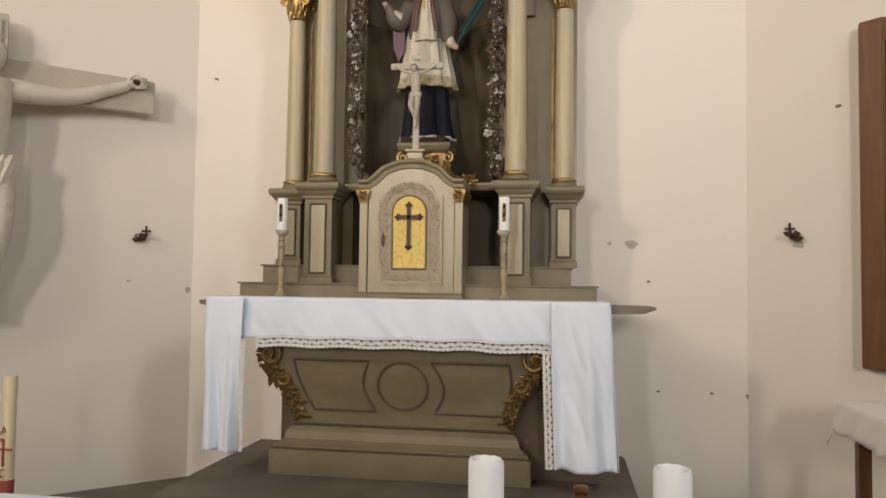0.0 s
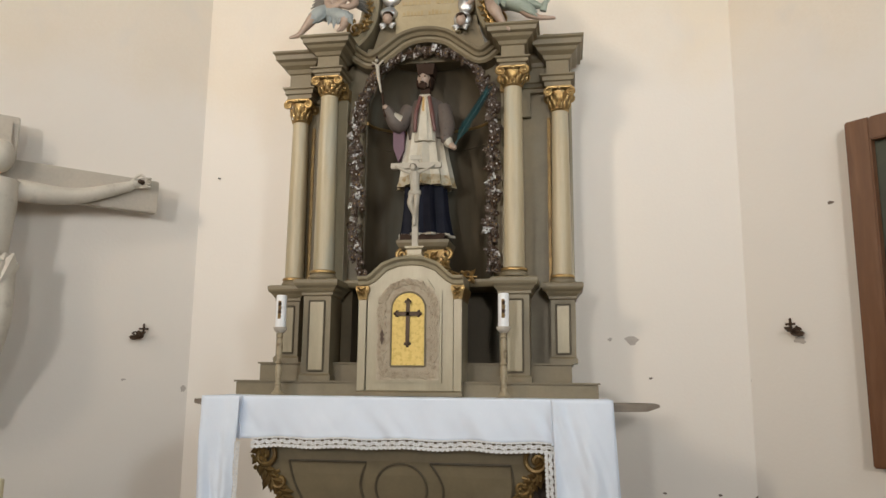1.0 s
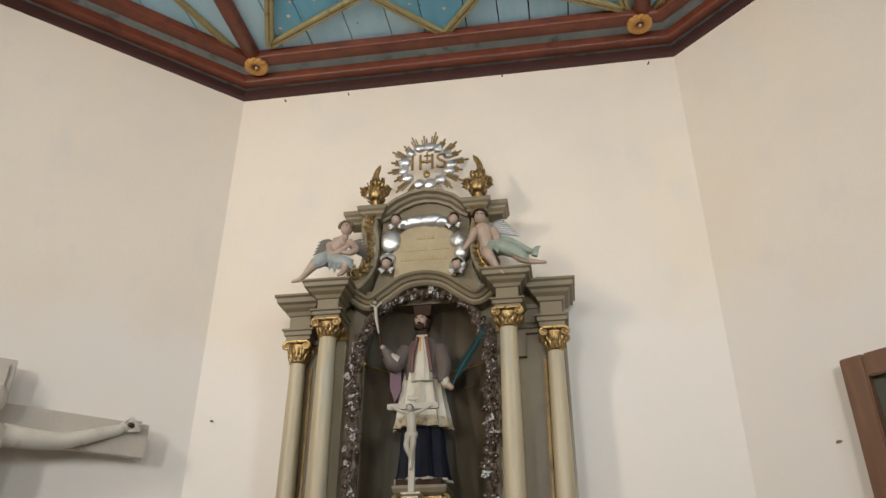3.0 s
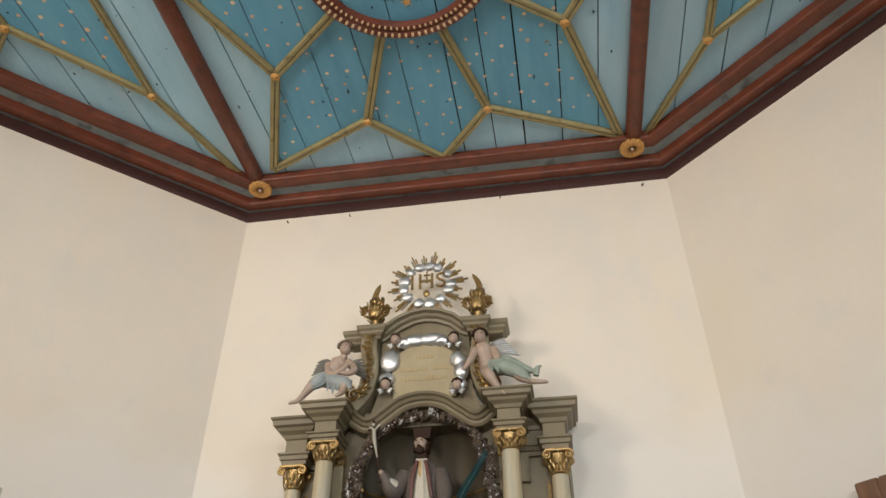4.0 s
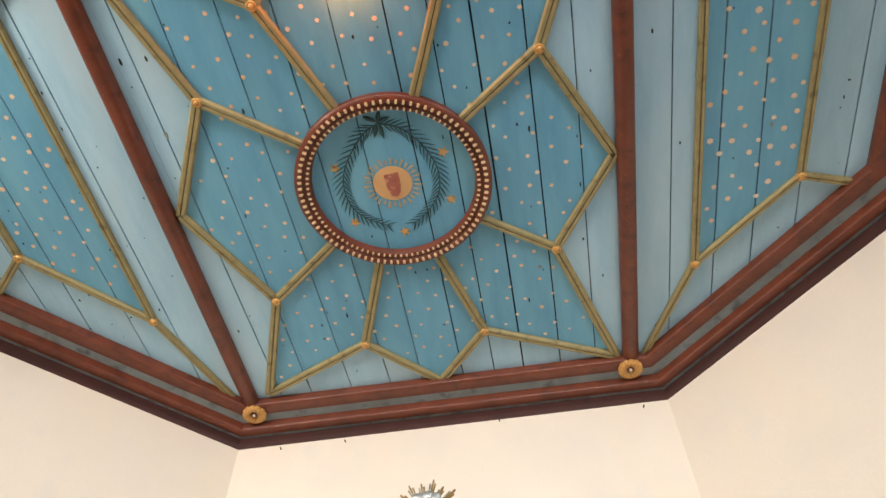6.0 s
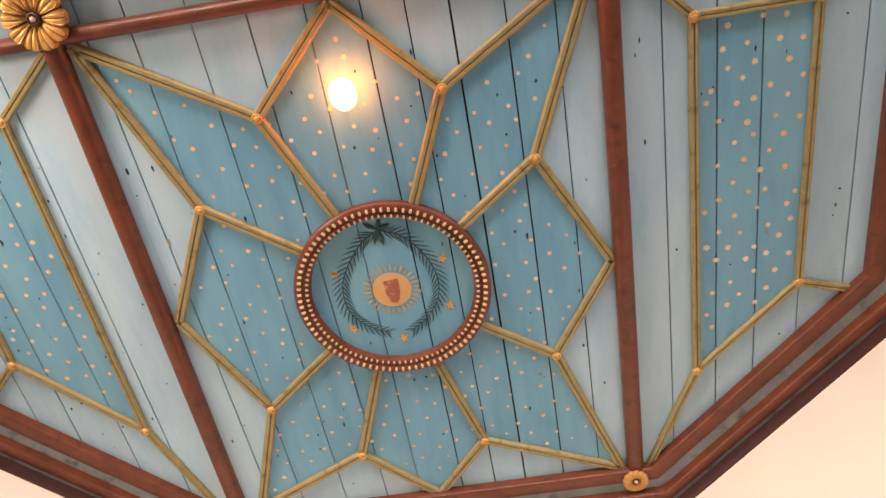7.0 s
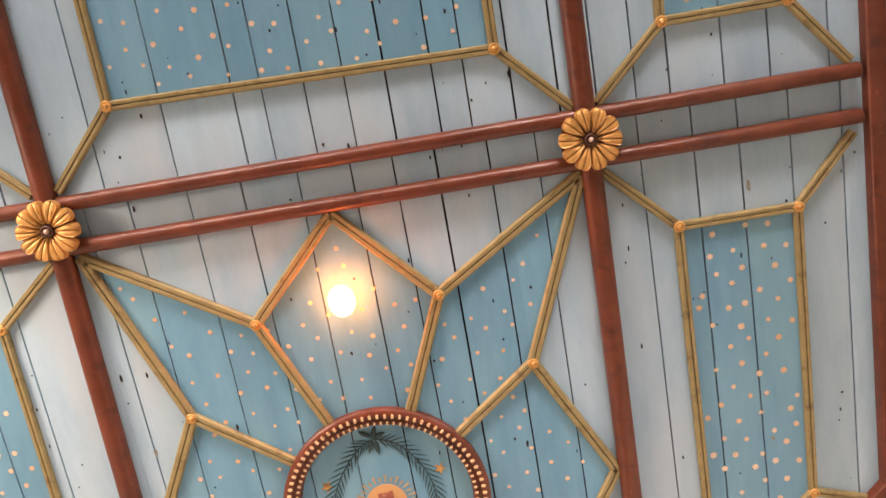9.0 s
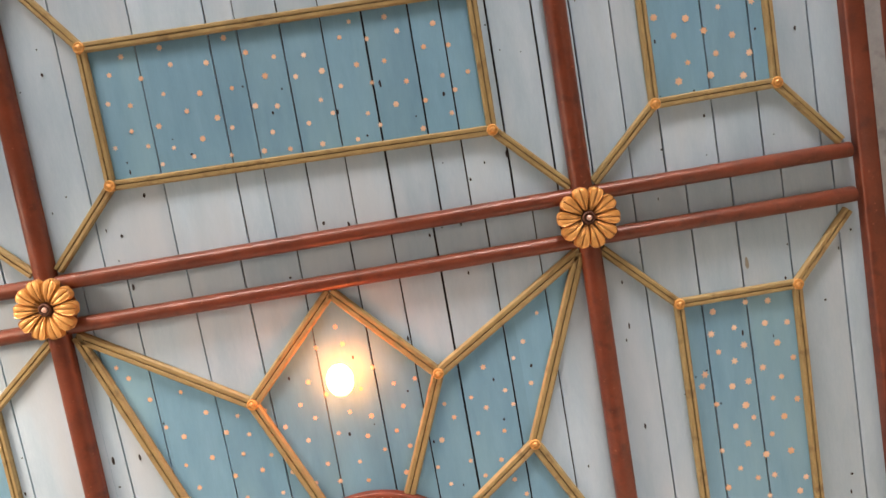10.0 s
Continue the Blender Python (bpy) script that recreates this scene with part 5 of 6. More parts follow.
# ---- flower garlands round the niche ----
def flower_mesh(seed, mats):
    bm = bmesh.new()
    r2 = random.Random(seed)
    for ringn, (cnt, ln, up) in enumerate(((6, 1.0, 0.25), (5, 0.6, 0.6))):
        for k in range(cnt):
            a = 2 * math.pi * (k + 0.5 * ringn) / cnt + r2.uniform(-0.2, 0.2)
            d = Vector((math.cos(a), -up, math.sin(a)))
            leaf(bm, (0, 0, 0), d * ln * r2.uniform(0.8, 1.15), 0.46, (0, -0.14, 0), 0)
    blob(bm, (0, -0.3, 0), 0.22, 1, 1)
    ob = finish("flower", bm, mats)
    me = ob.data
    bpy.data.objects.remove(ob)
    return me


FLOWERS = [flower_mesh(1, [ROSE, GOLD]), flower_mesh(2, [SILVER, ROSE]), flower_mesh(3, [ROSE, SILVER]), flower_mesh(4, [BRONZE, SILVER])]


def garland(pts, count, label, spread=0.04):
    t = thing("flower_garland", label, "garland", "niche garlands", at=tuple(pts[0]))
    line = curve_points(pts, 12)
    r2 = random.Random(len(pts) * 7 + int(pts[0][0] * 100))
    bm = bmesh.new()
    tube(bm, line, 0.012, 6)
    part("stem", bm, BRONZE, t)
    for i in range(count):
        p = line[min(int(i / count * len(line)), len(line) - 1)]
        q = line[min(int(i / count * len(line)) + 1, len(line) - 1)]
        p = p.lerp(q, r2.random())
        ob = new("flower", FLOWERS[(0, 2, 0, 3, 2, 0, 1, 0, 2, 3)[r2.randrange(10)]])
        ob.parent = t
        o = Vector((r2.uniform(-spread, spread), r2.uniform(-0.02, 0.005), r2.uniform(-spread, spread))) - Vector(t.location)
        ob.matrix_basis = Matrix.Translation(p + o) @ pose(0, 0, 0, r2.uniform(-50, 50), r2.uniform(0, 360), r2.uniform(-50, 50)) @ Matrix.Scale(r2.uniform(0.02, 0.036), 4)
    return t


garland([(-1.335, 4.80, 2.13), (-1.385, 4.79, 2.4), (-1.355, 4.78, 2.65), (-1.38, 4.78, 2.9), (-1.375, 4.78, 3.15), (-1.345, 4.78, 3.3)], 150, "hanging garland of tarnished silver flowers beside the niche")
garland([(-0.45, 4.80, 2.13), (-0.465, 4.79, 2.4), (-0.435, 4.78, 2.65), (-0.45, 4.78, 2.9), (-0.435, 4.78, 3.15), (-0.47, 4.78, 3.32)], 150, "hanging garland of tarnished silver flowers beside the niche")
garland([(NX - 0.435 * math.cos(a), 4.81, 3.25 + 0.435 * math.sin(a)) for a in [math.pi * k / 10 for k in range(11)]], 150, "arched garland of tarnished silver flowers over the niche", 0.034)

# ---- the carved saint in the niche, a plain shape ----
bm = bmesh.new()


def robe(rows, mat, ripple=0.0, folds_n=9, seg=40, cx=-0.925, cy=4.93):
    loft(bm, [[(cx + dx + (w + ripple * k * math.sin(folds_n * 2 * math.pi * i / seg)) * math.cos(2 * math.pi * i / seg), cy + (d + ripple * k * math.sin(folds_n * 2 * math.pi * i / seg)) * math.sin(2 * math.pi * i / seg), z) for i in range(seg)] for w, d, z, dx, k in rows], mat)


robe([(0.172, 0.13, 2.39, 0.01, 1.5), (0.163, 0.122, 2.43, 0.01, 1.1), (0.145, 0.108, 2.56, 0.005, 1.0), (0.135, 0.10, 2.8, 0, 0.6)], 0, 0.017, 9)
robe([(0.175, 0.133, 2.382, 0.01, 1.55), (0.173, 0.131, 2.398, 0.01, 1.45)], 7, 0.017, 9)
robe([(0.192, 0.137, 2.728, 0.005, 1.3), (0.183, 0.131, 2.765, 0.005, 1.1), (0.178, 0.128, 2.80, 0.005, 1.0)], 10, 0.017, 11)
robe([(0.178, 0.128, 2.80, 0.005, 1.0), (0.158, 0.118, 2.92, 0, 0.8), (0.135, 0.11, 3.06, 0, 0.55), (0.118, 0.10, 3.25, 0.01, 0.2)], 1, 0.017, 11)
robe([(0.145, 0.12, 3.06, 0.02, 0.6), (0.15, 0.122, 3.15, 0.015, 0.5), (0.145, 0.115, 3.26, 0.012, 0.3), (0.10, 0.085, 3.345, 0.012, 0.1), (0.05, 0.05, 3.375, 0.012, 0)], 2, 0.008, 7)
prism(bm, [(-0.927, 3.34), (-0.903, 3.34), (-0.90, 3.25), (-0.905, 3.235), (-0.925, 3.235), (-0.93, 3.25)], 4.79, 4.83, 8)
loft(bm, [[(-0.912 + w * math.cos(math.pi * i / 12), 4.835 - 0.045 * math.sin(math.pi * i / 12) * (1 + 0.12 * math.cos(9 * math.pi * i / 12)), z) for i in range(13)] for w, z in ((0.078, 3.03), (0.07, 3.12), (0.058, 3.2), (0.035, 3.29), (0.015, 3.34))], 1)
for s in (-1, 1):
    limb(bm, [(-0.915 + s * 0.03, 4.82, 3.35), (-0.915 + s * 0.055, 4.79, 3.22), (-0.915 + s * (0.075 if s > 0 else 0.06), 4.795, 3.10)], [0.012, 0.015, 0.012], 9)
limb(bm, [(-1.04, 4.90, 3.28), (-1.10, 4.82, 3.15), (-1.16, 4.76, 3.24)], [0.06, 0.055, 0.035], 2)
limb(bm, [(-1.09, 4.81, 3.18), (-1.135, 4.775, 3.205)], [0.042, 0.034], 1)
limb(bm, [(-1.15, 4.765, 3.225), (-1.175, 4.75, 3.26)], [0.024, 0.022], 4)
prism(bm, [(-1.14, 3.2), (-1.06, 3.18), (-1.06, 2.98), (-1.10, 2.9), (-1.135, 3.0)], 4.84, 4.88, 3)
limb(bm, [(-0.80, 4.90, 3.28), (-0.76, 4.82, 3.13), (-0.755, 4.76, 3.02)], [0.06, 0.055, 0.04], 2)
limb(bm, [(-0.755, 4.765, 3.03), (-0.735, 4.755, 2.985)], [0.035, 0.03], 1)
limb(bm, [(-0.735, 4.755, 2.985), (-0.70, 4.74, 2.955)], [0.022, 0.02], 4)
stack(bm, -0.925, 4.91, [(0.034, 0.034, 3.36), (0.03, 0.03, 3.40), (0.032, 0.032, 3.43)], 5)
stack(bm, -0.925, 4.905, [(0.042, 0.042, 3.365), (0.038, 0.038, 3.385), (0.034, 0.034, 3.388)], 7)
blob(bm, (-0.938, 4.895, 3.50), (0.047, 0.052, 0.062), 4, 3)
blob(bm, (-0.944, 4.842, 3.495), (0.009, 0.013, 0.016), 4, 1)
for s in (-1, 1):
    blob(bm, (-0.942 + 0.019 * s, 4.847, 3.512), (0.008, 0.006, 0.006), 5, 1)
    blob(bm, (-0.935 + 0.043 * s, 4.90, 3.475), (0.014, 0.04, 0.035), 5, 2, 0.3)
blob(bm, (-0.922, 4.925, 3.50), (0.052, 0.05, 0.068), 5, 3, 0.3)
blob(bm, (-0.94, 4.868, 3.452), (0.034, 0.026, 0.03), 5, 2, 0.4)
blob(bm, (-0.942, 4.846, 3.473), (0.016, 0.007, 0.006), 5, 1)
stack(bm, -0.92, 4.905, [(0.054, 0.052, 3.525), (0.058, 0.056, 3.555), (0.066, 0.062, 3.60), (0.05, 0.05, 3.606)], 5)
for k in range(3):
    a = math.pi / 3 * k + 0.4
    tube(bm, [(-0.92 - 0.052 * math.cos(a), 4.905 - 0.05 * math.sin(a), 3.602), (-0.92, 4.905, 3.612), (-0.92 + 0.052 * math.cos(a), 4.905 + 0.05 * math.sin(a), 3.602)], 0.011, 6, 5)
tube(bm, [(-1.175, 4.745, 3.19), (-1.21, 4.74, 3.45), (-1.245, 4.735, 3.65)], 0.009, 6, 5)
tube(bm, [(-1.275, 4.735, 3.555), (-1.19, 4.735, 3.575)], 0.008, 6, 5)
limb(bm, [(-1.232, 4.722, 3.555), (-1.222, 4.72, 3.47), (-1.20, 4.722, 3.36)], [0.014, 0.012, 0.006], 7)
blob(bm, (-1.236, 4.716, 3.585), 0.014, 7, 2)
limb(bm, [(-1.228, 4.722, 3.55), (-1.192, 4.72, 3.585)], [0.008, 0.006], 7)
limb(bm, [(-1.228, 4.722, 3.55), (-1.265, 4.72, 3.575)], [0.008, 0.006], 7)
spine = curve_points([(-0.70, 4.74, 2.96), (-0.62, 4.73, 3.10), (-0.55, 4.73, 3.21), (-0.475, 4.73, 3.34)], 8)
tube(bm, spine, 0.005, 5, 6)
for i in range(3, len(spine)):
    d = (spine[i] - spine[i - 1]).normalized()
    nn = Vector((-d.z, 0, d.x))
    for s in (-1, 1):
        leaf(bm, spine[i - 1], spine[i - 1] + (d * 0.95 + nn * s * 0.3) * (0.12 - 0.0022 * i), 0.003, (0, -0.006, 0), 6)
stack(bm, -0.92, 4.93, [(0.15, 0.12, 2.345), (0.15, 0.12, 2.39)], 5)
tagged(finish("saint_statue", bm, [BLACK, SURPLICE, MAUVE, VIOLET, FLESH, HAIR, PALM, PALE, GOLD, material("brown_red_trim", (0.15, 0.06, 0.05), (0.11, 0.045, 0.04), 9, 0.5), LACE_BAND], smooth=True), "painted wooden saint in white surplice and dark robe in the niche", "statue")

bracket = thing("statue_bracket", "grey and gilt carved bracket under the niche statue", "bracket", at=(-0.9, 4.93, 2.08))
part("bracket_top", stack(bmesh.new(), -0.91, 4.92, mould(0.145, 0.12, [(0.0, 2.285), (0.02, 2.30), (0.03, 2.325), (0.03, 2.344)])), ALTAR, bracket)
bm = bmesh.new()
stack(bm, -0.905, 4.93, [(0.17, 0.12, 2.082), (0.15, 0.11, 2.13), (0.12, 0.10, 2.2), (0.13, 0.11, 2.285)])
part("bracket_body", bm, GOLD, bracket, "gilt bracket body")
for s in (-1, 1):
    bm = bmesh.new()
    tube(bm, spiral((-0.905 + s * 0.15, 2.25), 0.04, 1.4, math.pi / 2, -s, y=4.81), 0.011, 6)
    acanthus(bm, [(-0.905 + s * 0.15, 4.80, 2.23), (-0.905 + s * 0.14, 4.78, 2.15), (-0.905 + s * 0.22, 4.76, 2.10), (-0.905 + s * 0.36, 4.75, 2.09)], 0.045, random.Random(31 + s))
    part("side_carving", bm, GOLD, bracket, "gilt scroll and leaf carving", smooth=True)
bm = bmesh.new()
acanthus(bm, [(-0.86, 4.80, 2.10), (-0.86, 4.79, 2.2), (-0.86, 4.80, 2.27)], 0.05, random.Random(35))
part("bracket_carving", bm, GOLD, bracket, "gilt leaf carving", smooth=True)

# ---- tabernacle ----
TX = -0.922
tab = thing("tabernacle", "pale grey-beige tabernacle with arched top and gold door panel", "tabernacle", at=(TX, 4.6, 1.36))
dome = [(TX - 0.265, 2.03), (TX - 0.23, 2.05), (TX - 0.16, 2.115), (TX - 0.08, 2.145), (TX, 2.153), (TX + 0.08, 2.145), (TX + 0.16, 2.115), (TX + 0.23, 2.05), (TX + 0.265, 2.03)]
bm = bmesh.new()
prism(bm, [(TX - 0.265, 1.345), (TX + 0.265, 1.345)] + dome[::-1], 4.47, 4.76)
part("body", bm, ALTAR_PALE, tab)
part("arched_cornice", sweep_xz(bmesh.new(), [(TX - 0.325, 2.03)] + dome + [(TX + 0.325, 2.03)], [(-0.03, 4.475), (-0.02, 4.46), (0.0, 4.455), (0.012, 4.43), (0.028, 4.425), (0.03, 4.76), (-0.03, 4.76)]), ALTAR_PALE, tab, "moulded arched cornice")
part("base_moulding", stack(bmesh.new(), TX, 4.61, mould(0.315, 0.165, [(0.008, 1.34), (0.008, 1.36), (0.0, 1.368), (-0.02, 1.372)])), ALTAR, tab)
for s in (-1, 1):
    p = part("pilaster", solid(TX + s * 0.294 - 0.024, TX + s * 0.294 + 0.024, 4.455, 4.75, 1.37, 1.915, 0.003), ALTAR_PALE, tab)
    bm = stack(bmesh.new(), TX + s * 0.294, 4.6, mould(0.026, 0.15, [(0.0, 1.916), (0.004, 1.94), (0.012, 1.965), (0.016, 1.985), (0.012, 1.998)]))
    acanthus(bm, [(TX + s * 0.294, 4.445, 1.925), (TX + s * 0.294, 4.44, 1.98)], 0.026, random.Random(41), every=0.02)
    part("pilaster_capital", bm, GOLD, p, "small gilt carved capital", smooth=True)


def arch_outline(cx, hw, z0, zs, rise, n=14):
    return [(cx - hw, z0), (cx + hw, z0)] + [(cx + hw * math.cos(math.pi * k / n), zs + rise * math.sin(math.pi * k / n)) for k in range(n + 1)]


DX = -0.93
door = part("door", prism(bmesh.new(), [(DX - 0.205, 1.42), (DX + 0.205, 1.42), (DX + 0.205, 1.965), (DX + 0.16, 1.975), (DX + 0.12, 2.035), (DX, 2.06), (DX - 0.12, 2.035), (DX - 0.16, 1.975), (DX - 0.205, 1.965)], 4.455, 4.472), ALTAR_PALE, tab, "carved pale door")
bm = bmesh.new()
r2 = random.Random(50)
for s in (-1, 1):
    for z in np.linspace(1.48, 1.90, 11):
        acanthus(bm, [(DX + s * 0.155, 4.454, z - 0.022), (DX + s * (0.155 + 0.012 * (-1) ** int(z * 17)), 4.452, z + 0.022)], 0.028, r2, y_out=-0.003, every=0.012)
for k in range(13):
    a = math.pi * (k + 0.5) / 13
    acanthus(bm, [(DX + 0.145 * math.cos(a), 4.454, 1.87 + 0.145 * math.sin(a)), (DX + 0.16 * math.cos(a + 0.2), 4.452, 1.87 + 0.155 * math.sin(a + 0.2))], 0.024, r2, y_out=-0.004, every=0.014)
for x in np.linspace(-0.14, 0.14, 8):
    acanthus(bm, [(DX + x - 0.02, 4.454, 1.462), (DX + x + 0.02, 4.452, 1.466)], 0.024, r2, y_out=-0.004, every=0.014)
BEIGE = add_stains(material("beige_carving", (0.395, 0.325, 0.235), (0.34, 0.28, 0.20), 9, 0.6), (0.30, 0.235, 0.165), 30, 0.52, 0.66)
part("carved_band", prism(bmesh.new(), arch_outline(DX, 0.19, 1.435, 1.87, 0.172), 4.4535, 4.4555), BEIGE, door, "pinkish beige carved band")
part("door_carving", bm, BEIGE, door, "shallow beige leaf carving", smooth=True)
gold_panel = arch_outline(DX + 0.002, 0.104, 1.515, 1.86, 0.10)
part("gold_panel", prism(bmesh.new(), gold_panel, 4.448, 4.456), add_stains(material("bright_gold_cloth", (0.74, 0.55, 0.19), (0.66, 0.47, 0.14), 9, 0.42, 0.25, 0.5, 120), (0.60, 0.42, 0.12), 40, 0.5, 0.6), door, "bright gold arched panel")
bm = bmesh.new()
loop = [(x, 4.447, z) for x, z in gold_panel]
for a, b in zip(loop, loop[1:] + loop[:1]):
    tube(bm, [a, b], 0.006, 6)
part("panel_frame", bm, ALTAR, door)
bm = bmesh.new()
box(bm, DX - 0.011, DX + 0.011, 4.436, 4.447, 1.655, 1.895)
box(bm, DX - 0.062, DX + 0.062, 4.436, 4.447, 1.815, 1.84)
for x, z in ((DX, 1.90), (DX, 1.648), (DX - 0.066, 1.828), (DX + 0.066, 1.828)):
    for dx, dz in ((0, 0), (0.012, 0), (-0.012, 0), (0, 0.012), (0, -0.012)):
        blob(bm, (x + dx, 4.441, z + dz), (0.011, 0.006, 0.011), 0, 1)
part("door_cross", bm, BRONZE, door, "dark bronze cross with clover ends")
bm = bmesh.new()
prism(bm, [(DX - 0.158, 1.735), (DX - 0.145, 1.70), (DX - 0.152, 1.69), (DX - 0.145, 1.68), (DX - 0.158, 1.64), (DX - 0.171, 1.68), (DX - 0.164, 1.69), (DX - 0.171, 1.70)], 4.445, 4.455)
part("keyhole_plate", bm, BRONZE, door, "dark keyhole plate")

crucifix = thing("altar_crucifix", "pale wooden crucifix standing on top of the tabernacle", "crucifix", at=(TX, 4.58, 2.18))
bm = bmesh.new()
stack(bm, -0.915, 4.58, mould(0.045, 0.045, [(0.014, 2.178), (0.014, 2.195), (0.0, 2.205), (0.0, 2.235), (0.014, 2.245), (0.014, 2.256)]))
part("foot", bm, ALTAR_PALE, crucifix)
bm = box(bmesh.new(), -0.940, -0.902, 4.57, 4.592, 2.256, 2.86, 0, 0.003)
part("upright", bm, PALE, crucifix)
bm = bmesh.new()
loft(bm, [[(x, y, z0), (x, y, z1)][::1] + [(x, 4.588, z1), (x, 4.588, z0)] for x, y, z0, z1 in ((-1.085, 4.566, 2.776, 2.806), (-1.07, 4.562, 2.769, 2.807), (-0.77, 4.562, 2.769, 2.807), (-0.755, 4.566, 2.776, 2.806))])
part("crossbar", bm, PALE, crucifix)
part("title_plate", solid(-0.955, -0.885, 4.558, 4.566, 2.825, 2.855, 0.002), PALE, crucifix)
bm = bmesh.new()
blob(bm, (-0.932, 4.535, 2.765), (0.02, 0.022, 0.026), 0, 2)
blob(bm, (-0.932, 4.543, 2.775), (0.023, 0.02, 0.022), 1, 2, 0.3)
limb(bm, [(-0.925, 4.545, 2.735), (-0.92, 4.54, 2.66), (-0.918, 4.545, 2.61)], [0.034, 0.03, 0.028], 0)
limb(bm, [(-0.95, 4.545, 2.735), (-1.0, 4.548, 2.755), (-1.05, 4.555, 2.785)], [0.012, 0.01, 0.008])
limb(bm, [(-0.90, 4.545, 2.735), (-0.85, 4.548, 2.755), (-0.80, 4.555, 2.785)], [0.012, 0.01, 0.008])
blob(bm, (-0.92, 4.54, 2.60), (0.042, 0.026, 0.032), 0, 2, 0.4)
limb(bm, [(-0.935, 4.545, 2.6), (-0.945, 4.525, 2.53), (-0.922, 4.55, 2.46), (-0.925, 4.55, 2.40)], [0.02, 0.018, 0.013, 0.009])
limb(bm, [(-0.908, 4.545, 2.6), (-0.905, 4.525, 2.53), (-0.92, 4.55, 2.46), (-0.92, 4.55, 2.41)], [0.02, 0.018, 0.013, 0.009])
part("figure", bm, [PALE, HAIR], crucifix, "pale carved figure")


# ---- candlesticks and candles on the altar ----
def candlestick(x, y):
    t = thing("candlestick", "turned pale wooden candlestick standing on the altar cloth", "candlestick", "altar candlesticks", at=(x, y, 1.339))
    z = 1.341
    bm = bmesh.new()
    lathe(bm, x, y, [(0.036, z), (0.038, z + 0.008), (0.03, z + 0.016), (0.02, z + 0.03), (0.016, z + 0.05)], 20)
    part("foot", bm, AGED_STEM, t, smooth=True)
    bm = bmesh.new()
    lathe(bm, x, y, [(0.016, z + 0.05), (0.02, z + 0.065), (0.014, z + 0.075), (0.019, z + 0.12), (0.021, z + 0.165), (0.015, z + 0.18), (0.022, z + 0.19), (0.015, z + 0.2), (0.014, z + 0.22), (0.02, z + 0.28), (0.018, z + 0.32), (0.013, z + 0.335), (0.02, z + 0.345), (0.014, z + 0.355), (0.018, z + 0.37)], 20)
    part("stem", bm, AGED_STEM, t, smooth=True)
    bm = bmesh.new()
    lathe(bm, x, y, [(0.018, z + 0.37), (0.034, z + 0.382), (0.042, z + 0.398), (0.042, z + 0.405), (0.012, z + 0.403)], 20)
    part("drip_pan", bm, GREYWOOD, t, smooth=True)
    c = thing("altar_candle", "white pillar candle with a printed motif on a candlestick", "candle", "altar candles", at=(x, y, z + 0.404))
    bm = bmesh.new()
    lathe(bm, x, y, [(0.031, z + 0.406), (0.032, z + 0.41), (0.032, z + 0.595), (0.03, z + 0.602), (0.012, z + 0.596)], 24)
    part("wax", bm, WAX, c, smooth=True)
    bm = bmesh.new()
    tube(bm, [(x, y, z + 0.596), (x + 0.002, y, z + 0.612)], 0.0018, 5)
    part("wick", bm, HAIR, c)
    bm = bmesh.new()
    loft(bm, [[(x + q * math.cos(a), y + q * math.sin(a), z + dz) for a in [-math.pi / 2 - 0.28 + 0.1 * i for i in range(7)] for q in (0.0324,)] + [(x + 0.031 * math.cos(a), y + 0.031 * math.sin(a), z + dz) for a in [-math.pi / 2 + 0.32 - 0.1 * i for i in range(7)]] for dz in (0.455, 0.565)], 0)
    for k, (dz, w, h) in enumerate(((0.47, 0.010, 0.020), (0.495, 0.012, 0.022), (0.52, 0.012, 0.026), (0.545, 0.010, 0.024))):
        for s in (-0.5, 0.5):
            a = -math.pi / 2 + s * 0.22 + 0.1
            px, py = x + 0.0325 * math.cos(a), y + 0.0325 * math.sin(a)
            blob(bm, (px, py, z + dz), (w * 0.7, 0.002, h * 0.55), k % 2, 1, 0.3)
    part("motif", bm, [DULL_GOLD, HAIR], c, "gold and brown printed motif")
    return t


candlestick(-1.722, 4.42)
candlestick(-0.352, 4.42)

# ---- things on the slanting walls ----
def wall_frame(side, along, z, off=0.0):
    """A pose on a slanting wall: x along it away from the altar, y into the wall."""
    if side < 0:
        x, y = WALLS[5]
        d, inward = Vector((-1, -1, 0)).normalized(), Vector((1, -1, 0)).normalized()
        xa, rot = -1, 45
    else:
        x, y = WALLS[0]
        d, inward = Vector((1, -1, 0)).normalized(), Vector((-1, -1, 0)).normalized()
        xa, rot = 1, -45
    p = Vector((x, y, z)) + d * along + inward * off
    return Matrix.Translation(p) @ pose(0, 0, 0, 0, 0, rot)


def place(t, m):
    t.matrix_world = m
    return t


# big crucifix: along is measured towards the viewer's left, so local x is minus along
big = thing("wall_crucifix", "large grey painted wooden crucifix with a carved figure on the wall", "crucifix")
def at_origin(name, bm, mats, parent, label="", smooth=False):
    ob = finish(name, bm, mats, None, label, smooth)
    ob.parent = parent
    return ob


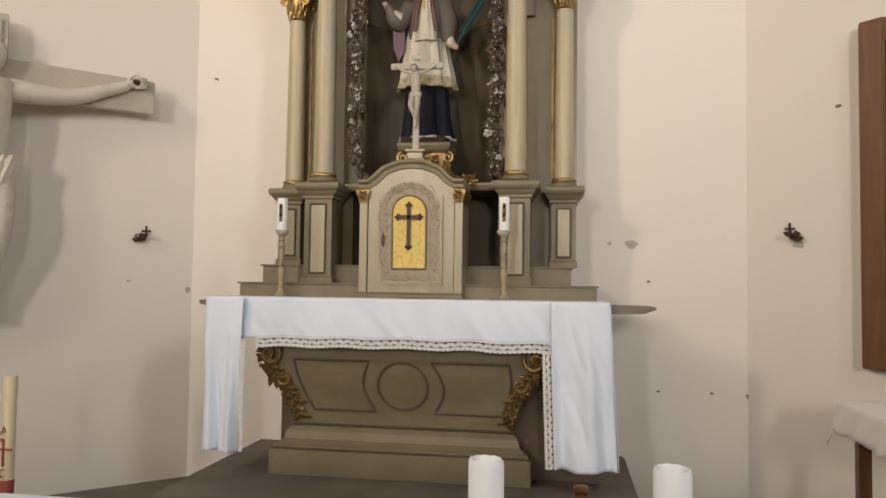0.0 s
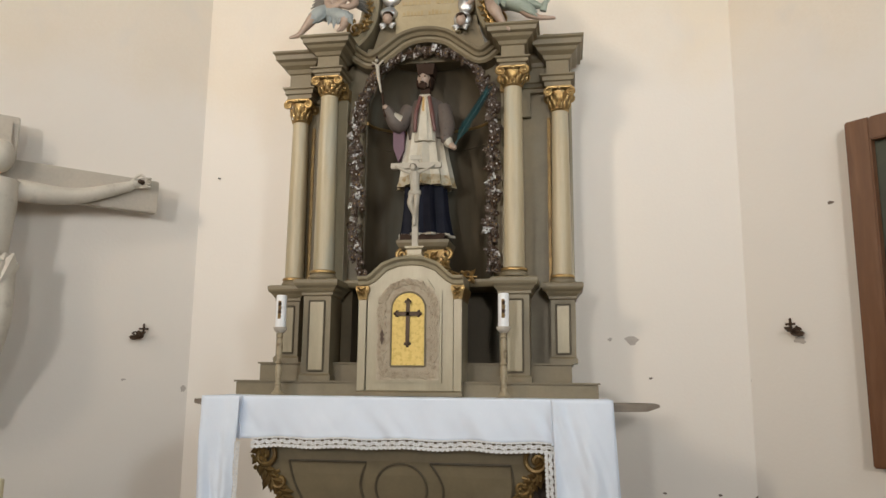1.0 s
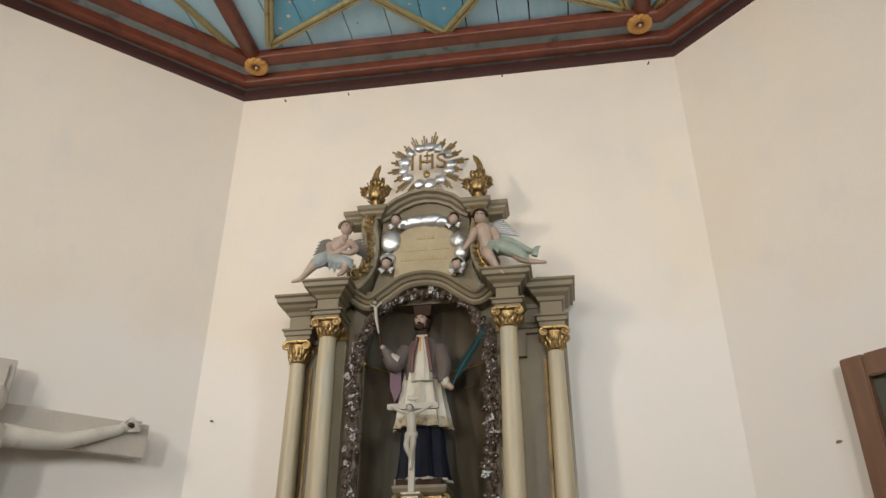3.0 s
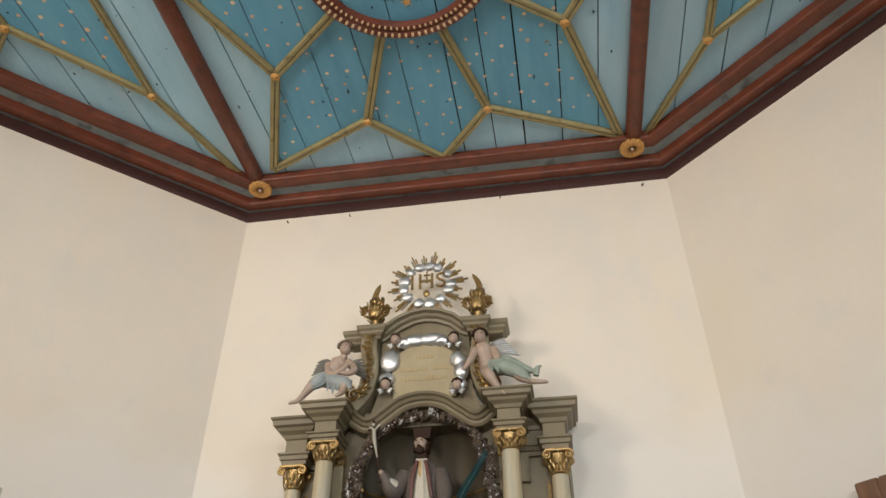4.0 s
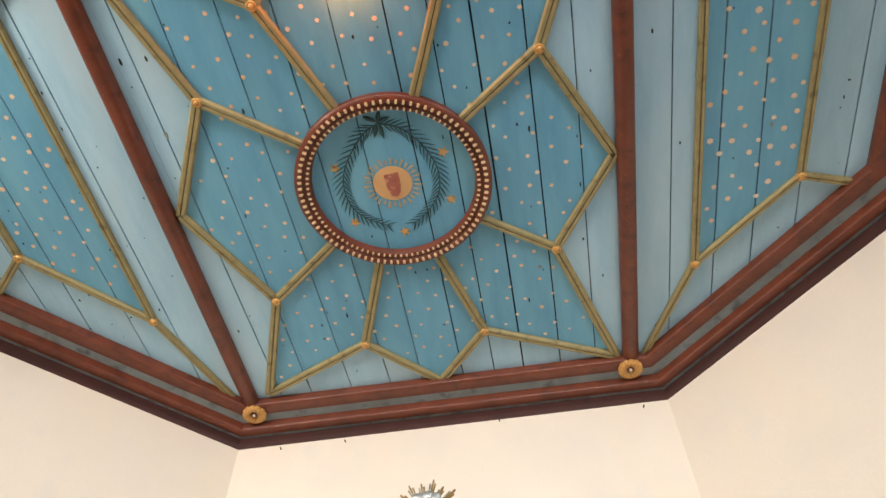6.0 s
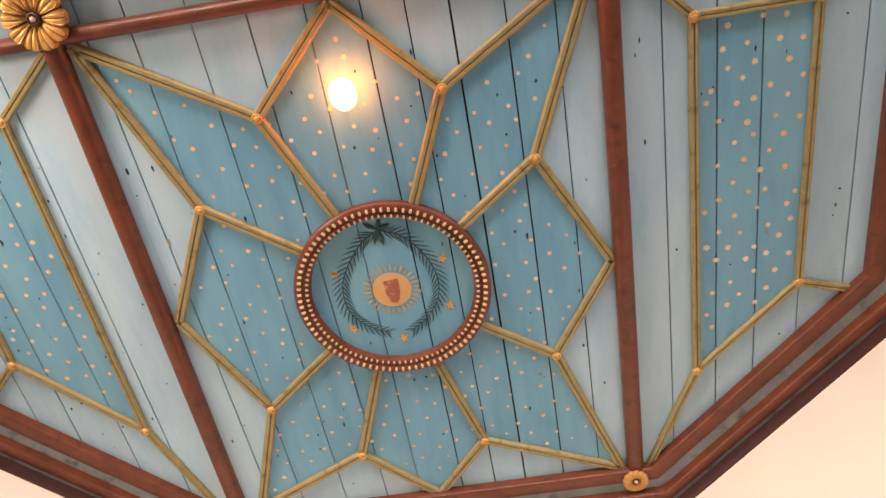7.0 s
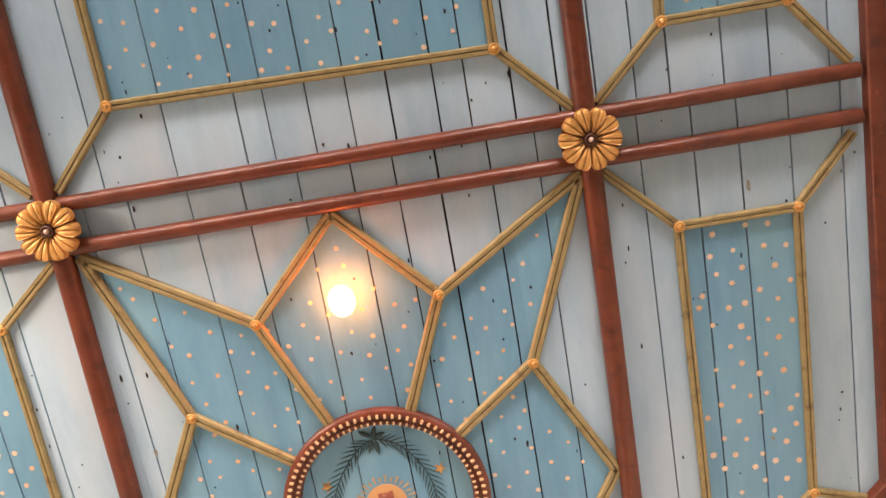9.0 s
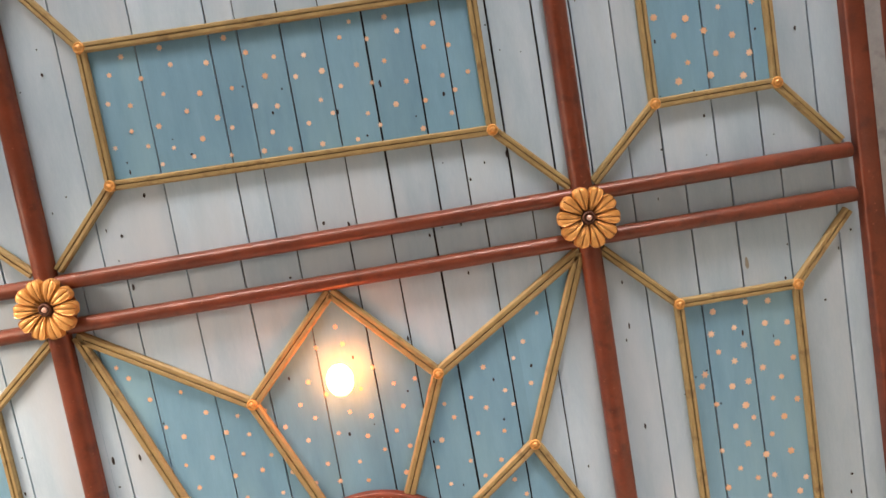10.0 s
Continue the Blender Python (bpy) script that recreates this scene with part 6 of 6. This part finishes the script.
at_origin("crossbar", box(bmesh.new(), -1.0, 1.0, -0.10, -0.03, -0.115, 0.115, 0, 0.006), GREYWOOD, big)
at_origin("upright", box(bmesh.new(), -0.10, 0.10, -0.095, -0.035, -1.55, 0.40, 0, 0.006), GREYWOOD, big)
at_origin("title_plate", box(bmesh.new(), -0.13, 0.06, -0.115, -0.097, 0.20, 0.36, 0, 0.004), GREYWOOD, big)
bm = bmesh.new()
blob(bm, (0.0, -0.19, 0.10), (0.085, 0.095, 0.11), 0, 3)
limb(bm, [(0, -0.17, -0.06), (0, -0.18, -0.3), (0, -0.16, -0.55)], [0.135, 0.12, 0.105], 0, 16)
for s in (-1, 1):
    limb(bm, [(s * 0.11, -0.16, -0.10), (s * 0.45, -0.15, -0.085), (s * 0.80, -0.125, 0.045)], [0.075, 0.055, 0.036], 0, 12)
    blob(bm, (s * 0.835, -0.125, 0.07), (0.045, 0.026, 0.036), 0, 2, 0.2)
    for k in range(4):
        limb(bm, [(s * 0.86, -0.13, 0.045 + 0.018 * k), (s * (0.905 + 0.008 * (k % 2)), -0.15, 0.05 + 0.02 * k), (s * 0.915, -0.185, 0.045 + 0.02 * k), (s * 0.885, -0.195, 0.045 + 0.019 * k)], [0.011, 0.011, 0.009, 0.007], 0, 6)
    limb(bm, [(s * 0.82, -0.14, 0.10), (s * 0.85, -0.17, 0.125), (s * 0.875, -0.18, 0.115)], [0.013, 0.011, 0.008], 0, 6)
    limb(bm, [(s * 0.07, -0.16, -0.6), (s * 0.08, -0.22, -0.95), (s * 0.03, -0.14, -1.35)], [0.09, 0.075, 0.045], 0, 12)
for j in range(7):
    leaf(bm, (-0.14 + 0.045 * j, -0.25, -0.52), (-0.12 + 0.03 * j, -0.26, -0.72), 0.04, (0, -0.02, 0), 0)
blob(bm, (0, -0.17, -0.6), (0.16, 0.11, 0.12), 0, 3, 0.3)
at_origin("figure", bm, FIGURE, big, "grey carved figure", smooth=True)
for s in (-1, 1):
    bm = blob(bmesh.new(), (s * 0.855, -0.16, 0.08), (0.02, 0.012, 0.018), 0, 1)
    at_origin("nail", blob(bm, (s * 0.872, -0.155, 0.078), (0.018, 0.01, 0.02), 0, 1), BRONZE, big, "dark nail head")
for z in (-0.3, 0.05):
    at_origin("wall_fixing", box(bmesh.new(), -0.03, 0.03, -0.036, 0.09, z, z + 0.05), BRONZE, big)
place(big, wall_frame(-1, 1.35, 2.70, 0.07))


def wall_bracket(side, along, z):
    t = thing("wall_bracket", "small dark bronze bracket with a cross on the stained wall", "wall bracket", "wall brackets")
    k = side
    at_origin("plate", prism(bmesh.new(), [(-0.012, -0.03), (0.012, -0.03), (0.014, 0.0), (0.0, 0.015), (-0.014, 0.0)], -0.01, 0.0), BRONZE, t)
    bm = bmesh.new()
    tube(bm, curve_points([(-0.03 * k, -0.02, 0.0), (-0.02 * k, -0.03, -0.035), (0.015 * k, -0.045, -0.045), (0.045 * k, -0.055, -0.05), (0.062 * k, -0.05, -0.04)], 6), 0.008, 6)
    for cx, cz, r in ((0.0, -0.022, 0.016), (0.03, -0.018, 0.02), (0.052, -0.042, 0.014)):
        tube(bm, [(k * (cx + r * math.cos(a) * (1 - a / 12)), -0.045, cz + r * math.sin(a) * (1 - a / 12)) for a in [q * 0.5 for q in range(15)]], 0.0055, 5)
    blob(bm, (0.02 * k, -0.03, -0.03), (0.03, 0.025, 0.014), 0, 2, 0.6)
    tube(bm, [(0.0, 0.0, -0.01), (0.0, -0.05, -0.02), (0.0, -0.095, -0.015)], 0.007, 6)
    lathe(bm, 0.0, -0.10, [(0.006, -0.03), (0.022, -0.012), (0.026, 0.0), (0.01, -0.004)], 12)
    at_origin("arm", bm, BRONZE, t)
    bm = bmesh.new()
    box(bm, -0.03 * k - 0.006, -0.03 * k + 0.006, -0.028, -0.016, -0.01, 0.055)
    box(bm, -0.03 * k - 0.024, -0.03 * k + 0.024, -0.028, -0.016, 0.018, 0.03)
    for dx, dz in ((-0.026, 0.024), (0.026, 0.024), (0, 0.055)):
        blob(bm, (-0.03 * k + dx, -0.022, dz), 0.0085, 0, 1)
    at_origin("cross", bm, BRONZE, t)
    return place(t, wall_frame(side, along, z))


wall_bracket(-1, 0.372, 1.75)
wall_bracket(1, 0.335, 1.775)

# framed picture on the right-hand slanting wall, seen on its edge
pic = thing("framed_picture", "tall dark brown wooden framed picture hanging on the wall", "picture")
W0, W1, HH = 0.0, 1.15, 0.99
at_origin("frame_side", box(bmesh.new(), W0, W0 + 0.14, -0.10, -0.01, -HH, HH, 0, 0.008), DARKWOOD, pic)
at_origin("frame_side", box(bmesh.new(), W1 - 0.14, W1, -0.10, -0.01, -HH, HH, 0, 0.008), DARKWOOD, pic)
at_origin("frame_top", box(bmesh.new(), W0 + 0.14, W1 - 0.14, -0.10, -0.01, HH - 0.14, HH, 0, 0.008), DARKWOOD, pic)
at_origin("frame_bottom", box(bmesh.new(), W0 + 0.14, W1 - 0.14, -0.10, -0.01, -HH, -HH + 0.14, 0, 0.008), DARKWOOD, pic)
at_origin("picture_surface", box(bmesh.new(), W0 + 0.13, W1 - 0.13, -0.045, -0.03, -HH + 0.1, HH - 0.1), material("dark_green_ground", (0.05, 0.055, 0.035), (0.03, 0.035, 0.025), 5, 0.4), pic, "dark green-brown picture surface")
place(pic, wall_frame(1, 0.765, 1.97))

# ---- side table with a cloth ----
st = thing("side_table", "small dark brown wooden side table by the wall", "table", at=(1.74, 3.75, 0))
for x in (1.435, 2.055):
    for y in (3.50, 4.02):
        part("leg", solid(x, x + 0.06, y, y + 0.06, 0.0, 0.82, 0.004), DARKWOOD, st)
part("table_top", solid(1.385, 2.165, 3.45, 4.13, 0.825, 0.855, 0.004), DARKWOOD, st)
part("apron", solid(1.455, 2.095, 3.515, 3.535, 0.72, 0.824, 0.003), DARKWOOD, st)
part("apron", solid(1.45, 1.47, 3.56, 4.02, 0.72, 0.824, 0.003), DARKWOOD, st)
sc = thing("side_cloth", "white cloth spread over the small side table", "tablecloth", at=(1.74, 3.75, 0.855))
bm = bmesh.new()


def over(u, v):
    x, y = 1.255 + 1.05 * u, 3.30 + 0.98 * v
    ox = max(1.385 - x, 0, x - 2.165)
    oy = max(3.45 - y, 0, y - 4.13)
    o = math.hypot(ox, oy)
    z = 0.863 - 1.12 * o + 0.010 * noise.noise((x * 9, y * 9, 0.2)) * (1 + 10 * o)
    cx, cy = min(max(x, 1.385), 2.165), min(max(y, 3.45), 4.13)
    k = 0.25 + 0.1 * math.sin(24 * (x + y))
    return (cx + (x - cx) * k - (0.008 if x < 1.385 else 0), cy + (y - cy) * k - (0.008 if y < 3.45 else 0), z)


sheet(bm, 50, 46, over)
thicken(part("cloth", bm, WARM_LINEN, sc), 0.004)

# ---- front altar with its cloth and candles ----
fa = thing("front_altar", "front altar table covered with a white cloth", "altar", at=(-1.0, 1.5, 0))
part("table_body", solid(-2.2, 0.95, 1.2, 1.62, 0.0, 0.885, 0.01), ALTAR_PALE, fa)
fc = thing("front_altar_cloth", "white linen cloth on the front altar", "tablecloth", at=(-1.0, 1.5, 0.9))
part("cloth", solid(-2.45, 1.1, 1.12, 1.69, 0.886, 0.90, 0.004), LINEN, fc)


def pillar(x, y, z0, z1, r):
    t = thing("pillar_candle", "thick white pillar candle with a rounded melted rim", "candle", "front altar candles", at=(x, y, z0))
    bm = bmesh.new()
    seg = 32
    rows = [(r, z0), (r, z1 - 0.012), (r * 0.96, z1 - 0.004), (r * 0.86, z1), (r * 0.74, z1 - 0.004), (r * 0.6, z1 - 0.02), (0.005, z1 - 0.022)]
    loft(bm, [[(x + q * math.cos(2 * math.pi * i / seg), y + q * math.sin(2 * math.pi * i / seg), z + (0.005 * noise.noise((i * 0.35, x, 1)) if z > z0 else 0)) for i in range(seg)] for q, z in rows])
    part("wax", bm, WAX, t, smooth=True)
    bm = bmesh.new()
    tube(bm, [(x, y, z1 - 0.022), (x + 0.003, y, z1 - 0.006)], 0.002, 5)
    part("wick", bm, HAIR, t)
    return t


pillar(-0.142, 1.42, 0.901, 1.105, 0.0335)
pillar(0.197, 1.44, 0.901, 1.10, 0.0345)

# ---- paschal candle ----
px, py = -2.73, 3.40
ps = thing("candle_stand", "low turned dark wooden stand for the tall candle", "candle stand", at=(px, py, 0))
bm = bmesh.new()
lathe(bm, px, py, [(0.16, 0.0), (0.16, 0.03), (0.06, 0.06), (0.04, 0.16), (0.055, 0.2), (0.035, 0.26), (0.06, 0.30), (0.06, 0.32)], 20)
part("stand_body", bm, DARKWOOD, ps, smooth=True)
pc = thing("paschal_candle", "tall ivory candle with red cross, Greek letters and a red foot", "candle", at=(px, py, 0.32))
bm = bmesh.new()
lathe(bm, px, py, [(0.032, 0.43), (0.032, 0.935), (0.028, 0.941), (0.008, 0.936)], 24)
part("wax", bm, IVORY, pc, smooth=True)
bm = bmesh.new()
lathe(bm, px, py, [(0.033, 0.322), (0.033, 0.43), (0.02, 0.431)], 24)
part("red_foot", bm, RED_PAINT, pc, "brick-red wax foot", smooth=True)
bm = bmesh.new()
box(bm, px - 0.006, px + 0.006, py - 0.037, py - 0.031, 0.50, 0.635)
box(bm, px - 0.036, px + 0.05, py - 0.037, py - 0.033, 0.578, 0.588)
box(bm, px - 0.016, px - 0.004, py - 0.037, py - 0.031, 0.62, 0.637)
part("wax_cross", bm, RED_PAINT, pc, "red wax cross")
letters("letter", "A", 0.058, pose(px, py - 0.034, 0.672, 90, 0, 38.5), RED_PAINT, pc, 0.003)
letters("letter", "\u03a9", 0.055, pose(px, py - 0.034, 0.463, 90, 0, 38.5), RED_PAINT, pc, 0.003)

# ---- small wooden post, only its top shows ----
post = thing("wooden_post", "slender dark brown wooden post by the altar step", "post", at=(0.052, 2.4, 0))
part("shaft", solid(0.036, 0.072, 2.38, 2.416, 0.0, 0.79, 0.003), DARKWOOD, post)
part("knob", stack(bmesh.new(), 0.054, 2.398, [(0.018, 0.018, 0.79), (0.022, 0.022, 0.796), (0.022, 0.022, 0.806), (0.012, 0.012, 0.812)]), DARKWOOD, post)

# ---- masonry core behind the altar table ----
core = material("brown_core", (0.13, 0.095, 0.068), (0.095, 0.068, 0.05), 4, 0.8, 0, 0.2)
tagged(finish("altar_core", solid(-1.70, 0.2, 4.42, 5.19, 0.302, 1.268), core), "plain brown masonry core behind the altar table", "altar core", kind="structure")


# ---- marks on the plaster: flaked patches, nails, plugs ----
def flake(x, z, w, h, seed, mat, wall=None):
    """A thin irregular patch where the paint has come off."""
    r2 = random.Random(seed)
    pts = [(w * math.cos(a) * r2.uniform(0.5, 1.1), h * math.sin(a) * r2.uniform(0.5, 1.1)) for a in [2 * math.pi * k / 11 for k in range(11)]]
    ob = at_origin("wall_mark", prism(bmesh.new(), pts, -0.0022, 0.001), mat, None)
    tagged(ob, "small flaked mark on the plaster wall", "wall mark", "wall marks", "structure")
    ob.matrix_world = wall if wall else pose(x, 5.2, z)
    return ob


SCAR = material("bare_plaster", (0.50, 0.45, 0.40), (0.42, 0.37, 0.33), 20, 0.9)
DIRT = material("dark_plaster_hole", (0.20, 0.16, 0.13), (0.13, 0.10, 0.08), 20, 0.9)
flake(0.443, 1.713, 0.05, 0.035, 0, SCAR)
flake(0.302, 1.716, 0.02, 0.015, 1, SCAR)
flake(0.558, 1.460, 0.016, 0.009, 2, DIRT)
flake(0.620, 0.733, 0.016, 0.008, 3, DIRT)
flake(0.961, 0.731, 0.02, 0.009, 4, DIRT)
flake(1.201, 0.717, 0.03, 0.025, 5, DIRT)
flake(1.212, 1.464, 0.03, 0.06, 6, SCAR)
flake(0, 0, 0.025, 0.012, 20, DIRT, wall_frame(1, 0.60, 2.52))
flake(0, 0, 0.05, 0.03, 21, SCAR, wall_frame(1, 0.345, 1.70))
flake(0, 0, 0.02, 0.035, 22, SCAR, wall_frame(-1, 0.03, 1.36))
flake(0, 0, 0.02, 0.01, 23, SCAR, wall_frame(-1, 0.45, 1.42))
nails = material("iron_nail", (0.05, 0.04, 0.035), rough=0.6, metal=0.5)
for x, z in ((-2.56, 2.93), (-1.70, 5.90), (0.96, 5.90), (-0.3, 5.93), (-2.3, 5.9)):
    bm = bmesh.new()
    tube(bm, [(x, 5.205, z), (x + 0.004, 5.16, z - 0.01)], 0.006, 6)
    tagged(finish("nail", bm, nails), "small iron nail in the plaster wall", "nail", "wall nails")


# ---- knots and stains on the ceiling boards ----
rk = random.Random(77)
for count, size, mat, label in ((240, (0.004, 0.011), VOID, "small dark knots and nail holes in the ceiling boards"), (6, (0.010, 0.022), material("brown_stain", (0.26, 0.29, 0.26), (0.2, 0.22, 0.18), 12, 0.8), "brownish old water stains on the ceiling boards")):
    bm = bmesh.new()
    for k in range(count):
        x, y = AXIS + rk.uniform(-3.4, 3.4), rk.uniform(-1.1, 4.7)
        r = rk.uniform(*size)
        stretch = rk.choice((0.8, 1.2, 1.6, 2.6))
        pts = [(x + r * math.cos(a) * rk.uniform(0.5, 1.1), y + r * stretch * math.sin(a)) for a in [2 * math.pi * j / 9 for j in range(9)]]
        loft(bm, [[(px2, py2, z) for px2, py2 in pts] for z in (CEIL - 0.0052, CEIL - 0.003)])
    tagged(finish("board_marks", bm, mat), label, "board marks", kind="stuff")
